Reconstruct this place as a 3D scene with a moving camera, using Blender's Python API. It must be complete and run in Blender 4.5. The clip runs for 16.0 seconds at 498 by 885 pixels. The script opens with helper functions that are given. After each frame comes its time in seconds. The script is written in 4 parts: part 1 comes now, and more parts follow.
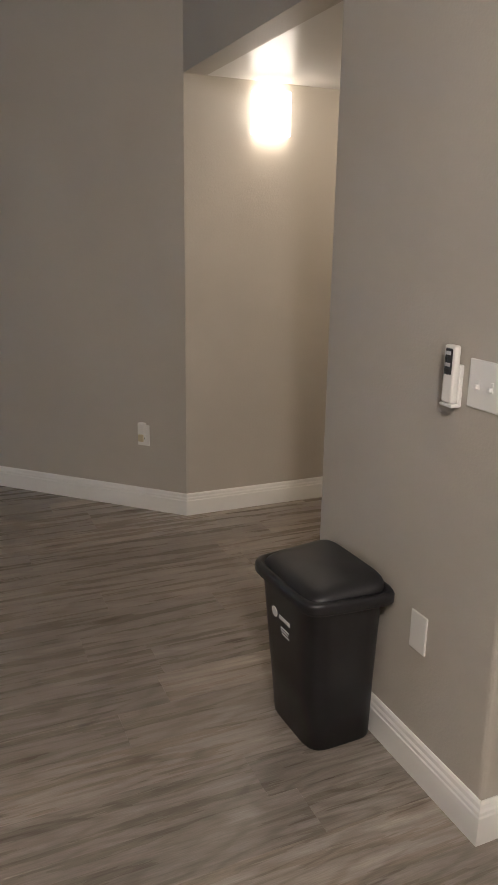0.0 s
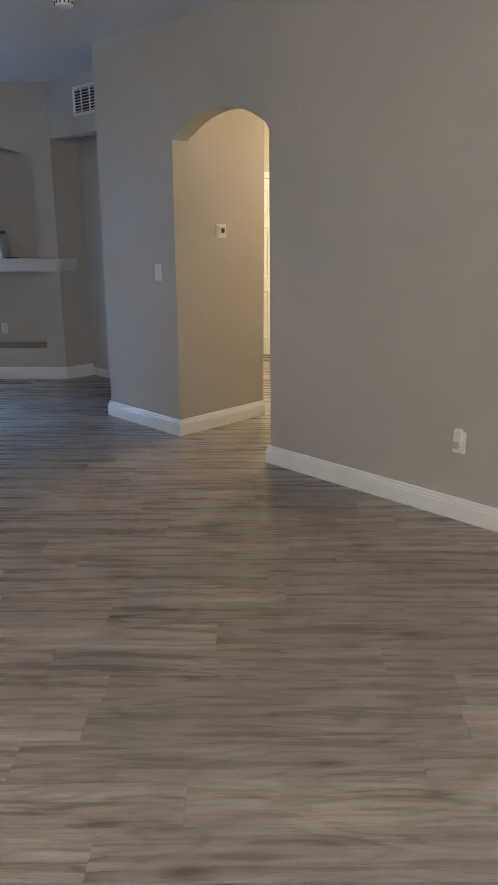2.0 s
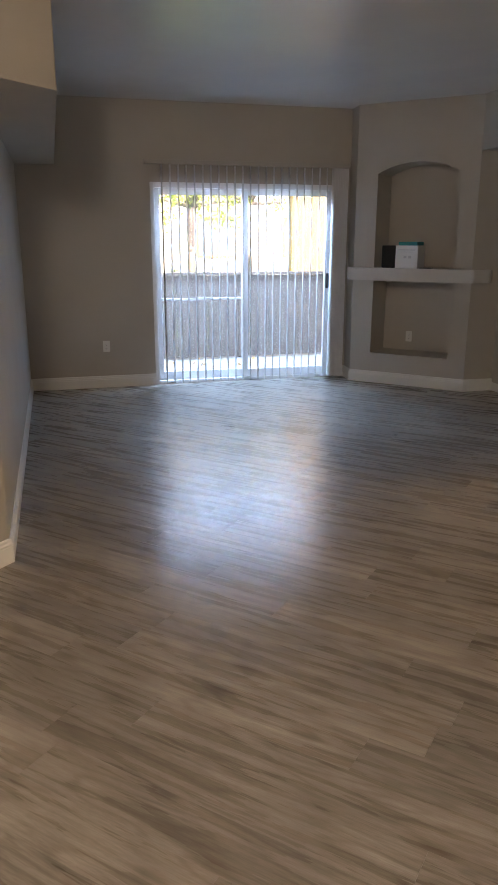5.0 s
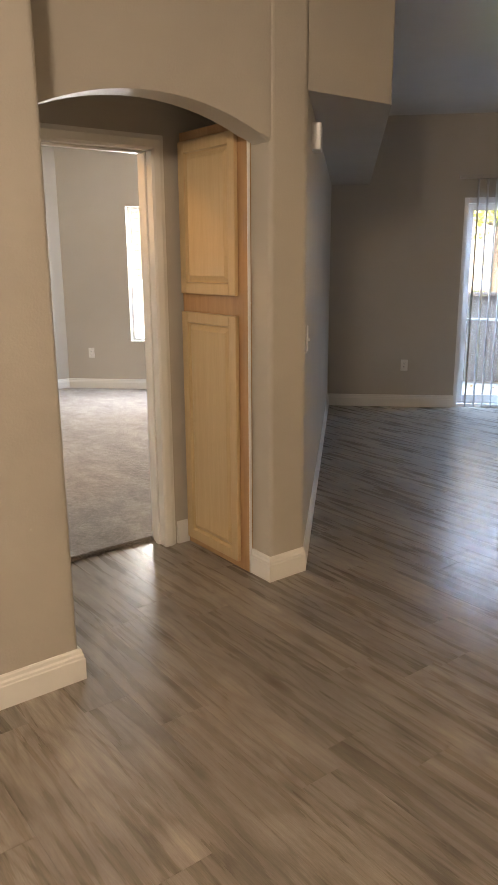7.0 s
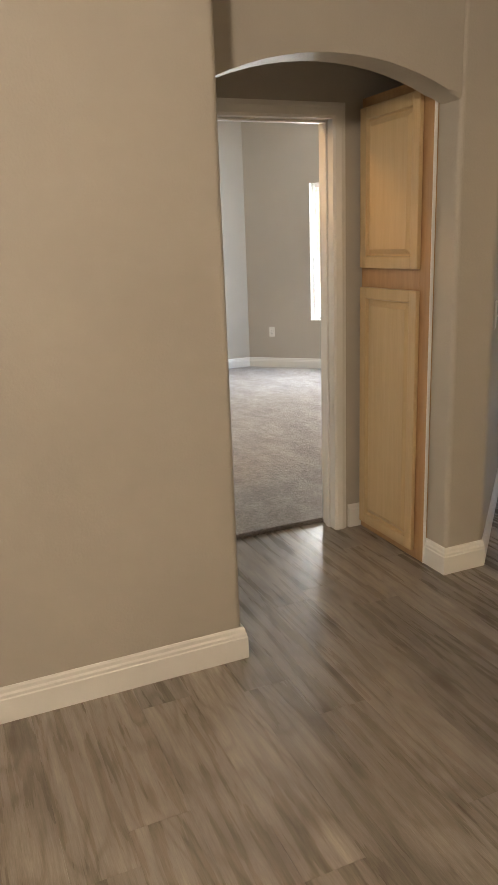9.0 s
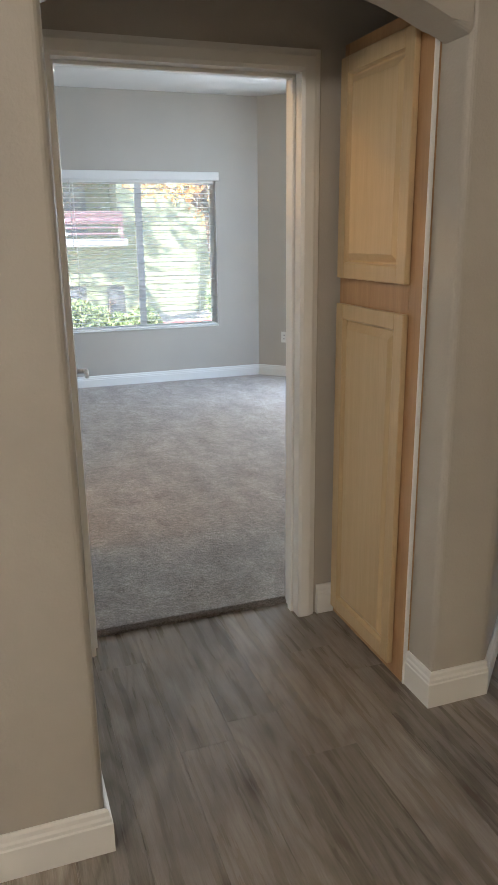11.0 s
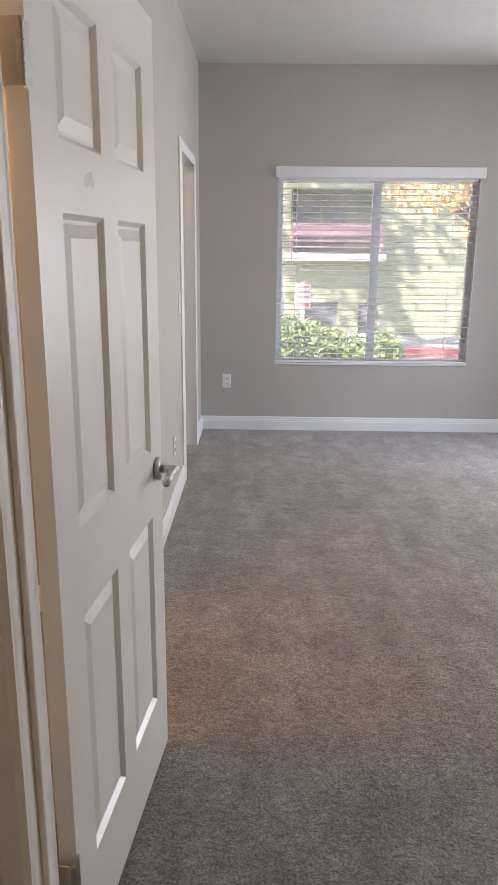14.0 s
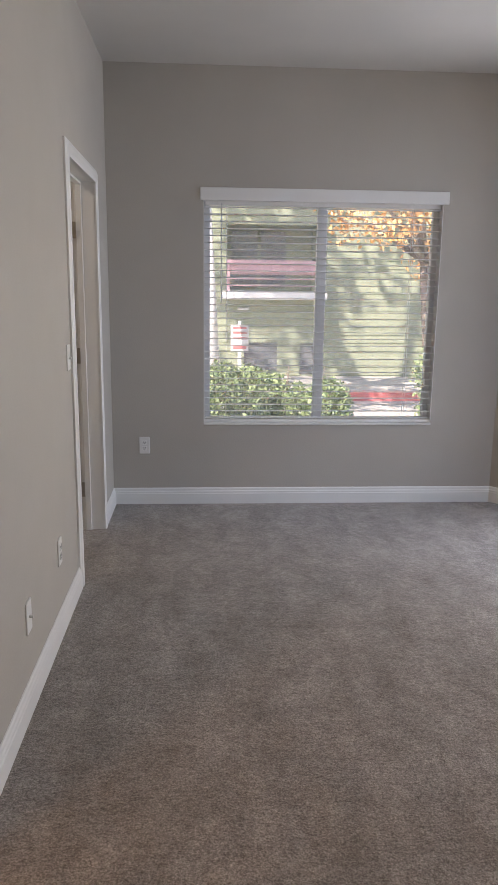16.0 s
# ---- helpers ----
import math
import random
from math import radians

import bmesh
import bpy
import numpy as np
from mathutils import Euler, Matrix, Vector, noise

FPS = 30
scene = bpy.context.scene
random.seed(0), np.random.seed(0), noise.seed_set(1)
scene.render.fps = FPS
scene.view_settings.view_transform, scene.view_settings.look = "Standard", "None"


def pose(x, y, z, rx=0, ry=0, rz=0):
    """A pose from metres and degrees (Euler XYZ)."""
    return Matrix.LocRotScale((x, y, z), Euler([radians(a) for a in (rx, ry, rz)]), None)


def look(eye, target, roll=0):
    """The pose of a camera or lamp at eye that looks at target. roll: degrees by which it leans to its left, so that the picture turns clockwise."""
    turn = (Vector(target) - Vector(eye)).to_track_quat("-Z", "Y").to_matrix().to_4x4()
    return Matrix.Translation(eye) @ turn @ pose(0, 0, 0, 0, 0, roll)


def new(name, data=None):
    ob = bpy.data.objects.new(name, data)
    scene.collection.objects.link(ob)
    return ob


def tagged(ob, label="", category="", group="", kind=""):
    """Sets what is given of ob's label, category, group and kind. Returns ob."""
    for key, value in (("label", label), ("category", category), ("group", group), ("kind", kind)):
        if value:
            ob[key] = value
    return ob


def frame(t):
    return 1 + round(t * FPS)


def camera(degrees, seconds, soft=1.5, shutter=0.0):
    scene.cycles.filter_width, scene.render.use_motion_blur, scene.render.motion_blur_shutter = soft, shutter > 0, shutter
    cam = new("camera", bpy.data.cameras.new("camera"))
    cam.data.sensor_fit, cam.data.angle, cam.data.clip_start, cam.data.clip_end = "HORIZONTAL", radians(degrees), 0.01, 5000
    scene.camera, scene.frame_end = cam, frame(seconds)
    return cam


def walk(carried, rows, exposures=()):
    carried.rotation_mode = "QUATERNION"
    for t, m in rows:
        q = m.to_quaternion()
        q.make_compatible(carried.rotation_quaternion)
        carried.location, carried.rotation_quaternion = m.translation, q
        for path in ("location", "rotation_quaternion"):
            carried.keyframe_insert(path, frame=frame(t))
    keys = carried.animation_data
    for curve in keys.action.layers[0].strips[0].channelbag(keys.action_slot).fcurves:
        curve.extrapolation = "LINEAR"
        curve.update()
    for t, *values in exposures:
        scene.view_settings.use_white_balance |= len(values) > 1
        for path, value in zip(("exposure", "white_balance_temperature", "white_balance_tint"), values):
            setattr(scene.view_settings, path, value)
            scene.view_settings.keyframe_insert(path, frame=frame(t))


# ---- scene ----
cam = camera(37.6, 16.0)
PATH = [
    (0, (-0.083, 0.423, 1.481), (0.697, 2.186, 0.946), 0.9),
    (0.5, (-0.11, 0.444, 1.492), (0.486, 2.273, 0.945), 1.1),
    (1, (-0.137, 0.451, 1.494), (0.266, 2.329, 0.938), 0.6),
    (1.5, (-0.203, 0.488, 1.546), (0.021, 2.389, 0.968), 0.1),
    (2, (-0.153, 0.536, 1.536), (-0.149, 2.453, 0.963), -0.1),
    (2.5, (-0.123, 0.542, 1.547), (-0.307, 2.449, 0.972), 0.0),
    (3, (-0.106, 0.536, 1.555), (-0.457, 2.416, 0.970), 0.0),
    (3.2, (-0.121, 0.536, 1.55), (-0.521, 2.404, 0.967), 0.1),
    (5.3, (-0.21, 0.543, 1.536), (-1.277, 2.147, 1.001), 0.3),
    (5.5, (-0.242, 0.554, 1.52), (-1.369, 2.12, 0.992), 0.5),
    (6, (-0.269, 0.548, 1.51), (-1.548, 1.999, 1.002), 0.2),
    (6.5, (-0.304, 0.542, 1.509), (-1.716, 1.87, 1.016), -0.1),
    (7, (-0.331, 0.542, 1.504), (-1.874, 1.718, 1.014), -0.4),
    (7.5, (-0.341, 0.544, 1.494), (-1.997, 1.55, 0.998), -0.5),
    (8, (-0.326, 0.538, 1.487), (-2.058, 1.395, 0.973), -0.5),
    (10.3, (-0.802, 1.057, 1.476), (-2.597, 1.757, 0.938), -1.9),
    (10.5, (-0.899, 1.159, 1.496), (-2.696, 1.849, 0.955), -1.1),
    (11, (-1.095, 1.356, 1.487), (-2.91, 1.993, 0.939), -0.7),
    (11.5, (-1.35, 1.517, 1.506), (-3.199, 2.035, 0.947), -0.6),
    (12, (-1.575, 1.675, 1.455), (-3.465, 2.012, 0.897), -0.1),
    (12.5, (-1.770, 1.845, 1.485), (-3.683, 1.967, 0.914), 0.9),
    (13, (-1.987, 1.921, 1.425), (-3.907, 1.971, 0.864), 0.8),
    (13.5, (-2.257, 1.921, 1.476), (-4.184, 1.944, 0.94), 0.5),
    (14, (-2.565, 1.966, 1.463), (-4.499, 1.937, 0.954), 0.5),
    (14.5, (-2.846, 2.063, 1.475), (-4.784, 1.997, 0.982), 1.0),
    (15, (-3.106, 2.084, 1.453), (-5.048, 2.04, 0.98), 1.1),
    (15.5, (-3.402, 2.033, 1.471), (-5.353, 2.065, 1.031), 0.8),
    (16, (-3.661, 2.077, 1.46), (-5.614, 2.204, 1.049), 0.7),
]
EXPOSURES = [(0, 2.3, 6000, 14), (1, 2.4, 6000, 14), (2, 2.8, 5600, 11), (3, 2.8, 5600, 11), (5.5, 2.4, 7500, 17), (7, 2.45, 7800, 17), (8.2, 2.4, 7800, 16), (10.5, 2.15, 6100, 9), (12, 2.15, 6300, 14), (13, 1.9, 6700, 19), (14, 1.88, 6700, 21), (14.5, 1.65, 6700, 21), (15, 1.42, 6800, 21), (15.5, 1.45, 6800, 21), (16, 1.3, 6800, 21)]
walk(cam, [(t, look(eye, target, roll)) for t, eye, target, roll in PATH], EXPOSURES)
SCONCE_W, KITCHEN_W, HALL_W, CLOSET_W = 0.12, 31.0, 18.0, 10.0
PATIO_W, WINDOW2_W = 140.0, 30.0

# ---- world, sun, large lights ----
world = bpy.data.worlds.new("world")
scene.world = world
world.use_nodes = True
wn, wl = world.node_tree.nodes, world.node_tree.links
sky = wn.new("ShaderNodeTexSky")
sky.sky_type, sky.sun_disc = "NISHITA", False
sky.sun_elevation, sky.sun_rotation = radians(46), radians(125)
wl.new(sky.outputs[0], wn["Background"].inputs[0])
wn["Background"].inputs[1].default_value = 0.15


def lamp(name, kind, m, watts, colour, size=0.1, size_y=None):
    d = bpy.data.lights.new(name, kind)
    d.energy, d.color = watts, colour
    if kind == "AREA":
        d.size = size
        if size_y:
            d.shape, d.size_y = "RECTANGLE", size_y
    elif kind == "POINT":
        d.shadow_soft_size = size
    else:
        d.angle = size
    ob = new(name, d)
    ob.matrix_world = m
    return ob


lamp("sun", "SUN", look((0.55, -0.42, 0.72), (0, 0, 0)), 4.8, (1, 0.94, 0.85), radians(0.5))
lamp("sconce_light", "POINT", pose(1.61, 3.97, 2.09), SCONCE_W, (1, 0.80, 0.58), 0.03)
lamp("ceiling_light", "POINT", pose(-0.1, -0.3, 2.6), KITCHEN_W, (1, 0.88, 0.74), 0.14)
lamp("entry_light", "POINT", pose(2.4, 3.0, 2.12), 4.5, (1, 0.80, 0.56), 0.08)
lamp("side_room_light", "POINT", pose(-7.1, 0.35, 2.6), 7.0, (1, 0.90, 0.70), 0.08)
lamp("closet_light", "POINT", pose(-4.45, 0.8, 2.55), CLOSET_W, (1, 0.60, 0.26), 0.1)
# the sky's light at two of the openings
lamp("patio_sky", "AREA", look((-4.78, 7.94, 2.80), (-3.1, 6.26, 0.75)), PATIO_W, (0.36, 0.61, 1.0), 2.1, 1.3)
lamp("second_window_sky", "AREA", look((-7.60, 5.14, 1.31), (-6.60, 4.14, 1.25)), WINDOW2_W, (0.82, 0.92, 1.0), 1.15, 1.45)
lamp("hall_light", "POINT", pose(0.75, 7.3, 2.3), HALL_W, (1, 0.76, 0.42), 0.1)


# ---- materials ----
class Mat:
    """A small wrapper that builds one node material."""

    def __init__(self, name, colour=(0.5, 0.5, 0.5), rough=0.6, metal=0.0):
        self.m = bpy.data.materials.new(name)
        self.m.use_nodes = True
        self.n, self.l = self.m.node_tree.nodes, self.m.node_tree.links
        self.b = self.n["Principled BSDF"]
        self.b.inputs["Base Color"].default_value = (*colour, 1)
        self.b.inputs["Roughness"].default_value = rough
        self.b.inputs["Metallic"].default_value = metal
        self.obj = self.n.new("ShaderNodeTexCoord").outputs["Object"]
        self.height = None

    def noise(self, scale, detail=3, stretch=None, vec=None, rough=0.55):
        t = self.n.new("ShaderNodeTexNoise")
        t.inputs["Scale"].default_value, t.inputs["Detail"].default_value = scale, detail
        t.inputs["Roughness"].default_value = rough
        v = vec or self.obj
        if stretch:
            mp = self.n.new("ShaderNodeMapping")
            mp.inputs["Scale"].default_value = stretch
            self.l.new(v, mp.inputs["Vector"])
            v = mp.outputs[0]
        self.l.new(v, t.inputs["Vector"])
        return t.outputs["Fac"]

    def ramp(self, fac, stops):
        r = self.n.new("ShaderNodeValToRGB")
        while len(r.color_ramp.elements) < len(stops):
            r.color_ramp.elements.new(0.5)
        for e, (p, c) in zip(r.color_ramp.elements, stops):
            e.position = p
            e.color = (*c, 1) if len(c) == 3 else c
        self.l.new(fac, r.inputs[0])
        return r.outputs[0]

    def mix(self, fac, a, b, kind="MIX"):
        x = self.n.new("ShaderNodeMix")
        x.data_type, x.blend_type = "RGBA", kind
        for s, v in ((x.inputs[0], fac), (x.inputs[6], a), (x.inputs[7], b)):
            if isinstance(v, (int, float)):
                s.default_value = v
            elif isinstance(v, tuple):
                s.default_value = (*v, 1)
            else:
                self.l.new(v, s)
        return x.outputs[2]

    def math(self, op, a, b=0.0):
        x = self.n.new("ShaderNodeMath")
        x.operation = op
        for s, v in zip(x.inputs, (a, b)):
            if isinstance(v, (int, float)):
                s.default_value = v
            else:
                self.l.new(v, s)
        return x.outputs[0]

    def colour(self, c):
        self.l.new(c, self.b.inputs["Base Color"])
        return self

    def rough(self, fac, lo, hi):
        r = self.n.new("ShaderNodeMapRange")
        r.inputs["To Min"].default_value, r.inputs["To Max"].default_value = lo, hi
        self.l.new(fac, r.inputs["Value"])
        self.l.new(r.outputs[0], self.b.inputs["Roughness"])
        return self

    def bump(self, fac, strength, distance=0.01):
        x = self.n.new("ShaderNodeBump")
        x.inputs["Strength"].default_value, x.inputs["Distance"].default_value = strength, distance
        self.l.new(fac, x.inputs["Height"])
        if self.height:
            self.l.new(self.height, x.inputs["Normal"])
        self.height = x.outputs[0]
        self.l.new(self.height, self.b.inputs["Normal"])
        return self


def shade(c, k):
    return tuple(v * k for v in c)


def paint(name, c, rough, texture=0.12, scale=140):
    m = Mat(name, c, rough)
    big = m.noise(1.3, 3)
    m.colour(m.ramp(big, [(0.3, shade(c, 0.95)), (0.7, shade(c, 1.04))]))
    m.rough(m.noise(6, 2), rough - 0.06, rough + 0.06)
    if texture:
        m.bump(m.noise(scale, 3), texture, 0.004)
    return m.m


WALL = paint("greige_wall_paint", (0.470, 0.4355, 0.382), 0.55, 0.22, 110)
CEIL = paint("ceiling_paint", (0.62, 0.60, 0.57), 0.33, 0.04, 30)
TRIM = paint("white_trim_paint", (0.80, 0.79, 0.76), 0.32, 0.05, 60)
DOORP = paint("white_door_paint", (0.78, 0.77, 0.73), 0.3, 0.06, 90)
PLATE = paint("white_plastic", (0.78, 0.77, 0.74), 0.35, 0)
VANE = paint("blind_vinyl", (0.78, 0.78, 0.78), 0.4, 0.05, 80)
VINYL = paint("window_frame_vinyl", (0.8, 0.8, 0.8), 0.35, 0)
BLACK = paint("black_plastic", (0.012, 0.012, 0.014), 0.38, 0.15, 400)
BLACKG = paint("black_gloss_plastic", (0.02, 0.02, 0.022), 0.42, 0.05, 300)
GREYP = paint("grey_print", (0.55, 0.55, 0.55), 0.5, 0)
DARK = paint("dark_slot", (0.03, 0.03, 0.03), 0.6, 0)
TEAL = paint("teal_card", (0.02, 0.28, 0.30), 0.5, 0)
CARD = paint("white_card", (0.75, 0.75, 0.73), 0.5, 0.05, 60)
NICKEL = Mat("satin_nickel", (0.62, 0.60, 0.57), 0.28, 1.0).m
BRONZE = Mat("aged_hinge_metal", (0.46, 0.43, 0.38), 0.34, 1.0).m
STRIPE = paint("light_edge_strip", (0.8, 0.8, 0.78), 0.35, 0)


def glass(name, haze):
    m = Mat(name)
    n, l = m.n, m.l
    tr, gl, mx, fr = (n.new("ShaderNode" + k) for k in ("BsdfTransparent", "BsdfGlossy", "MixShader", "Fresnel"))
    gl.inputs["Roughness"].default_value = 0.02
    fr.inputs["IOR"].default_value = 1.35
    l.new(fr.outputs[0], mx.inputs[0])
    l.new(tr.outputs[0], mx.inputs[1])
    l.new(gl.outputs[0], mx.inputs[2])
    # translucent share that stands in for glare haze over the view outside
    veil, hazed = n.new("ShaderNodeBsdfTranslucent"), n.new("ShaderNodeMixShader")
    veil.inputs["Color"].default_value = (0.9, 0.92, 0.95, 1)
    m.l.new(m.ramp(m.noise(2.5, 4), [(0.3, (haze * 0.6,) * 3), (0.7, (haze * 1.4,) * 3)]), hazed.inputs[0])
    l.new(mx.outputs[0], hazed.inputs[1])
    l.new(veil.outputs[0], hazed.inputs[2])
    l.new(hazed.outputs[0], n["Material Output"].inputs["Surface"])
    return m.m


GLASS = glass("clear_patio_glass", 0.004)
# the bedroom panes carry the washed-out glare in their shader
GLASSB = glass("hazed_window_glass", 0.12)


def plank_material():
    m = Mat("grey_oak_vinyl_plank", rough=0.3)
    info = m.n.new("ShaderNodeObjectInfo").outputs["Random"]
    isl = m.n.new("ShaderNodeNewGeometry").outputs["Random Per Island"]
    rnd = m.math("FRACT", m.math("ADD", info, isl))
    comb = m.n.new("ShaderNodeCombineXYZ")
    for k, f in enumerate((91.0, 37.0, 13.0)):
        m.l.new(m.math("MULTIPLY", rnd, f), comb.inputs[k])
    add = m.n.new("ShaderNodeVectorMath")
    m.l.new(m.obj, add.inputs[0])
    m.l.new(comb.outputs[0], add.inputs[1])
    v = add.outputs[0]
    # cathedral grain: contour lines of a slow stretched field, then broad streaks, pores and a few knots
    field = m.noise(1.0, 2, (1.3, 6.5, 1), v, 0.4)
    wob = m.noise(1.0, 3, (6, 40, 1), v, 0.55)
    turns = m.math("ADD", m.math("MULTIPLY", field, 62.0), m.math("MULTIPLY", wob, 1.8))
    arches = m.math("MULTIPLY_ADD", m.math("SINE", turns), 0.5)
    arches.node.inputs[2].default_value = 0.5
    streak = m.noise(1.0, 4, (1.7, 24, 1), v, 0.55)
    thin = m.noise(1.0, 4, (2.6, 85, 1), v, 0.6)
    blotch = m.noise(1.0, 4, (3.0, 8, 1), v, 0.65)
    fine = m.noise(1.0, 4, (22, 330, 1), v, 0.7)
    knot = m.n.new("ShaderNodeTexVoronoi")
    km = m.n.new("ShaderNodeMapping")
    km.inputs["Scale"].default_value = (1.25, 4.2, 1)
    m.l.new(v, km.inputs["Vector"])
    m.l.new(km.outputs[0], knot.inputs["Vector"])
    knot.inputs["Scale"].default_value = 1.0
    knot.voronoi_dimensions = "2D"
    base = m.ramp(streak, [(0.28, (0.208, 0.180, 0.154)), (0.46, (0.234, 0.206, 0.179)), (0.58, (0.265, 0.236, 0.207)), (0.74, (0.345, 0.312, 0.279))])
    base = m.mix(0.36, base, m.ramp(thin, [(0.33, (0.60, 0.64, 0.62)), (0.5, (1.0, 1.0, 1.0)), (0.66, (1.16, 1.16, 1.16)), (0.74, (1.5, 1.5, 1.48))]), "MULTIPLY")
    base = m.mix(0.48, base, m.ramp(arches, [(0.0, (0.64, 0.61, 0.58)), (0.30, (1.02, 1.02, 1.02)), (1.0, (1.22, 1.22, 1.22))]), "MULTIPLY")
    base = m.mix(0.5, base, m.ramp(fine, [(0.32, (0.62, 0.60, 0.58)), (0.64, (1.2, 1.2, 1.2))]), "MULTIPLY")
    base = m.mix(0.8, base, m.ramp(blotch, [(0.3, (0.78, 0.77, 0.76)), (0.7, (1.18, 1.18, 1.18))]), "MULTIPLY")
    base = m.mix(0.7, base, m.ramp(knot.outputs["Distance"], [(0.03, (0.42, 0.37, 0.33)), (0.085, (0.86, 0.84, 0.82)), (0.12, (1.0, 1.0, 1.0))]), "MULTIPLY")
    tone = m.ramp(rnd, [(0.0, (0.86, 0.86, 0.86)), (0.5, (1.0, 0.985, 0.97)), (1.0, (1.24, 1.22, 1.20))])
    m.colour(m.mix(1.0, base, tone, "MULTIPLY"))
    m.rough(streak, 0.20, 0.36)
    m.bump(thin, 0.10, 0.0015)
    m.bump(fine, 0.08, 0.001)
    return m.m


PLANK = plank_material()


def carpet_material():
    m = Mat("grey_beige_carpet", rough=0.95)
    tuft = m.noise(150, 4, rough=0.8)
    clump = m.noise(1.0, 4, (62, 46, 46), rough=0.7)
    patch = m.noise(7, 4, rough=0.65)
    brushed = m.noise(1.0, 4, (2.2, 5.5, 1), rough=0.6)
    c = m.ramp(tuft, [(0.34, (0.115, 0.095, 0.083)), (0.50, (0.275, 0.242, 0.222)), (0.66, (0.48, 0.435, 0.40))])
    c = m.mix(0.6, c, m.ramp(clump, [(0.33, (0.42, 0.40, 0.385)), (0.5, (0.98, 0.98, 0.98)), (0.66, (1.42, 1.42, 1.42))]), "MULTIPLY")
    c = m.mix(0.7, c, m.ramp(patch, [(0.32, (0.74, 0.72, 0.70)), (0.68, (1.2, 1.2, 1.2))]), "MULTIPLY")
    c = m.mix(0.75, c, m.ramp(brushed, [(0.36, (0.76, 0.73, 0.70)), (0.62, (1.14, 1.14, 1.14))]), "MULTIPLY")
    m.colour(c)
    m.bump(patch, 0.3, 0.02)
    m.bump(clump, 0.7, 0.012)
    m.bump(tuft, 0.7, 0.006)
    m.b.inputs["Sheen Weight"].default_value = 0.25
    return m.m


CARPET = carpet_material()


def wood(name, lo, hi, rough, axis=2):
    m = Mat(name, hi, rough)
    s = [7, 7, 7]
    s[axis] = 0.35
    g = m.noise(5, 5, tuple(s), rough=0.65)
    f = m.noise(30, 3, tuple(s))
    c = m.ramp(g, [(0.3, lo), (0.7, hi)])
    m.colour(m.mix(0.35, c, m.ramp(f, [(0.3, (0.86, 0.84, 0.80)), (0.7, (1.06, 1.06, 1.05))]), "MULTIPLY"))
    m.bump(f, 0.08, 0.002)
    return m.m


MAPLE = wood("light_maple", (0.555, 0.405, 0.225), (0.60, 0.45, 0.265), 0.36)
MAPLED = wood("honey_maple_frame", (0.40, 0.23, 0.11), (0.50, 0.31, 0.16), 0.38)
FENCEW = wood("stained_fence_wood", (0.13, 0.10, 0.085), (0.20, 0.16, 0.135), 0.8)
BARK = wood("bark", (0.14, 0.11, 0.09), (0.28, 0.22, 0.18), 0.9)


def rough_stuff(name, lo, hi, scale, bump):
    m = Mat(name, hi, 0.9)
    f = m.noise(scale, 5, rough=0.6)
    m.colour(m.ramp(f, [(0.3, lo), (0.7, hi)]))
    m.bump(f, bump, 0.02)
    return m.m


CONCRETE = rough_stuff("patio_concrete", (0.36, 0.34, 0.31), (0.48, 0.46, 0.43), 9, 0.2)
GRASS = rough_stuff("lawn", (0.09, 0.15, 0.03), (0.17, 0.25, 0.06), 30, 0.5)
STUCCO = rough_stuff("cream_stucco", (0.46, 0.42, 0.35), (0.54, 0.50, 0.43), 30, 0.3)
OCHRE = rough_stuff("ochre_stucco", (0.36, 0.235, 0.075), (0.42, 0.285, 0.10), 30, 0.3)
SIDING = rough_stuff("sage_siding", (0.22, 0.25, 0.165), (0.28, 0.31, 0.21), 6, 0.05)
RAILW = rough_stuff("mauve_rail_paint", (0.46, 0.28, 0.31), (0.54, 0.34, 0.37), 10, 0.05)
WHITEX = rough_stuff("white_exterior_paint", (0.7, 0.7, 0.68), (0.8, 0.8, 0.78), 8, 0.05)
REDK = rough_stuff("red_kerb_paint", (0.55, 0.13, 0.13), (0.68, 0.22, 0.21), 14, 0.2)
WINDK = paint("dark_window_pane", (0.14, 0.15, 0.16), 0.12, 0)


def leaf_material(name, lo, hi):
    m = Mat(name, hi, 0.6)
    isl = m.n.new("ShaderNodeNewGeometry").outputs["Random Per Island"]
    m.colour(m.ramp(isl, [(0.0, lo), (1.0, hi)]))
    m.b.inputs["Subsurface Weight"].default_value = 0.0
    return m.m


LEAFG = leaf_material("green_leaves", (0.08, 0.14, 0.05), (0.30, 0.38, 0.17))
LEAFY = leaf_material("yellow_green_leaves", (0.28, 0.36, 0.05), (0.50, 0.55, 0.12))
LEAFO = leaf_material("orange_leaves", (0.66, 0.32, 0.10), (0.82, 0.52, 0.22))


# ---- mesh helpers ----
def mesh_ob(name, bm, mat, parent=None, smooth=False):
    bmesh.ops.recalc_face_normals(bm, faces=bm.faces[:])
    me = bpy.data.meshes.new(name)
    bm.to_mesh(me)
    bm.free()
    for mm in mat if isinstance(mat, (list, tuple)) else (mat,):
        me.materials.append(mm)
    if smooth:
        for p in me.polygons:
            p.use_smooth = True
    ob = new(name, me)
    if parent:
        ob.parent = parent
    return ob


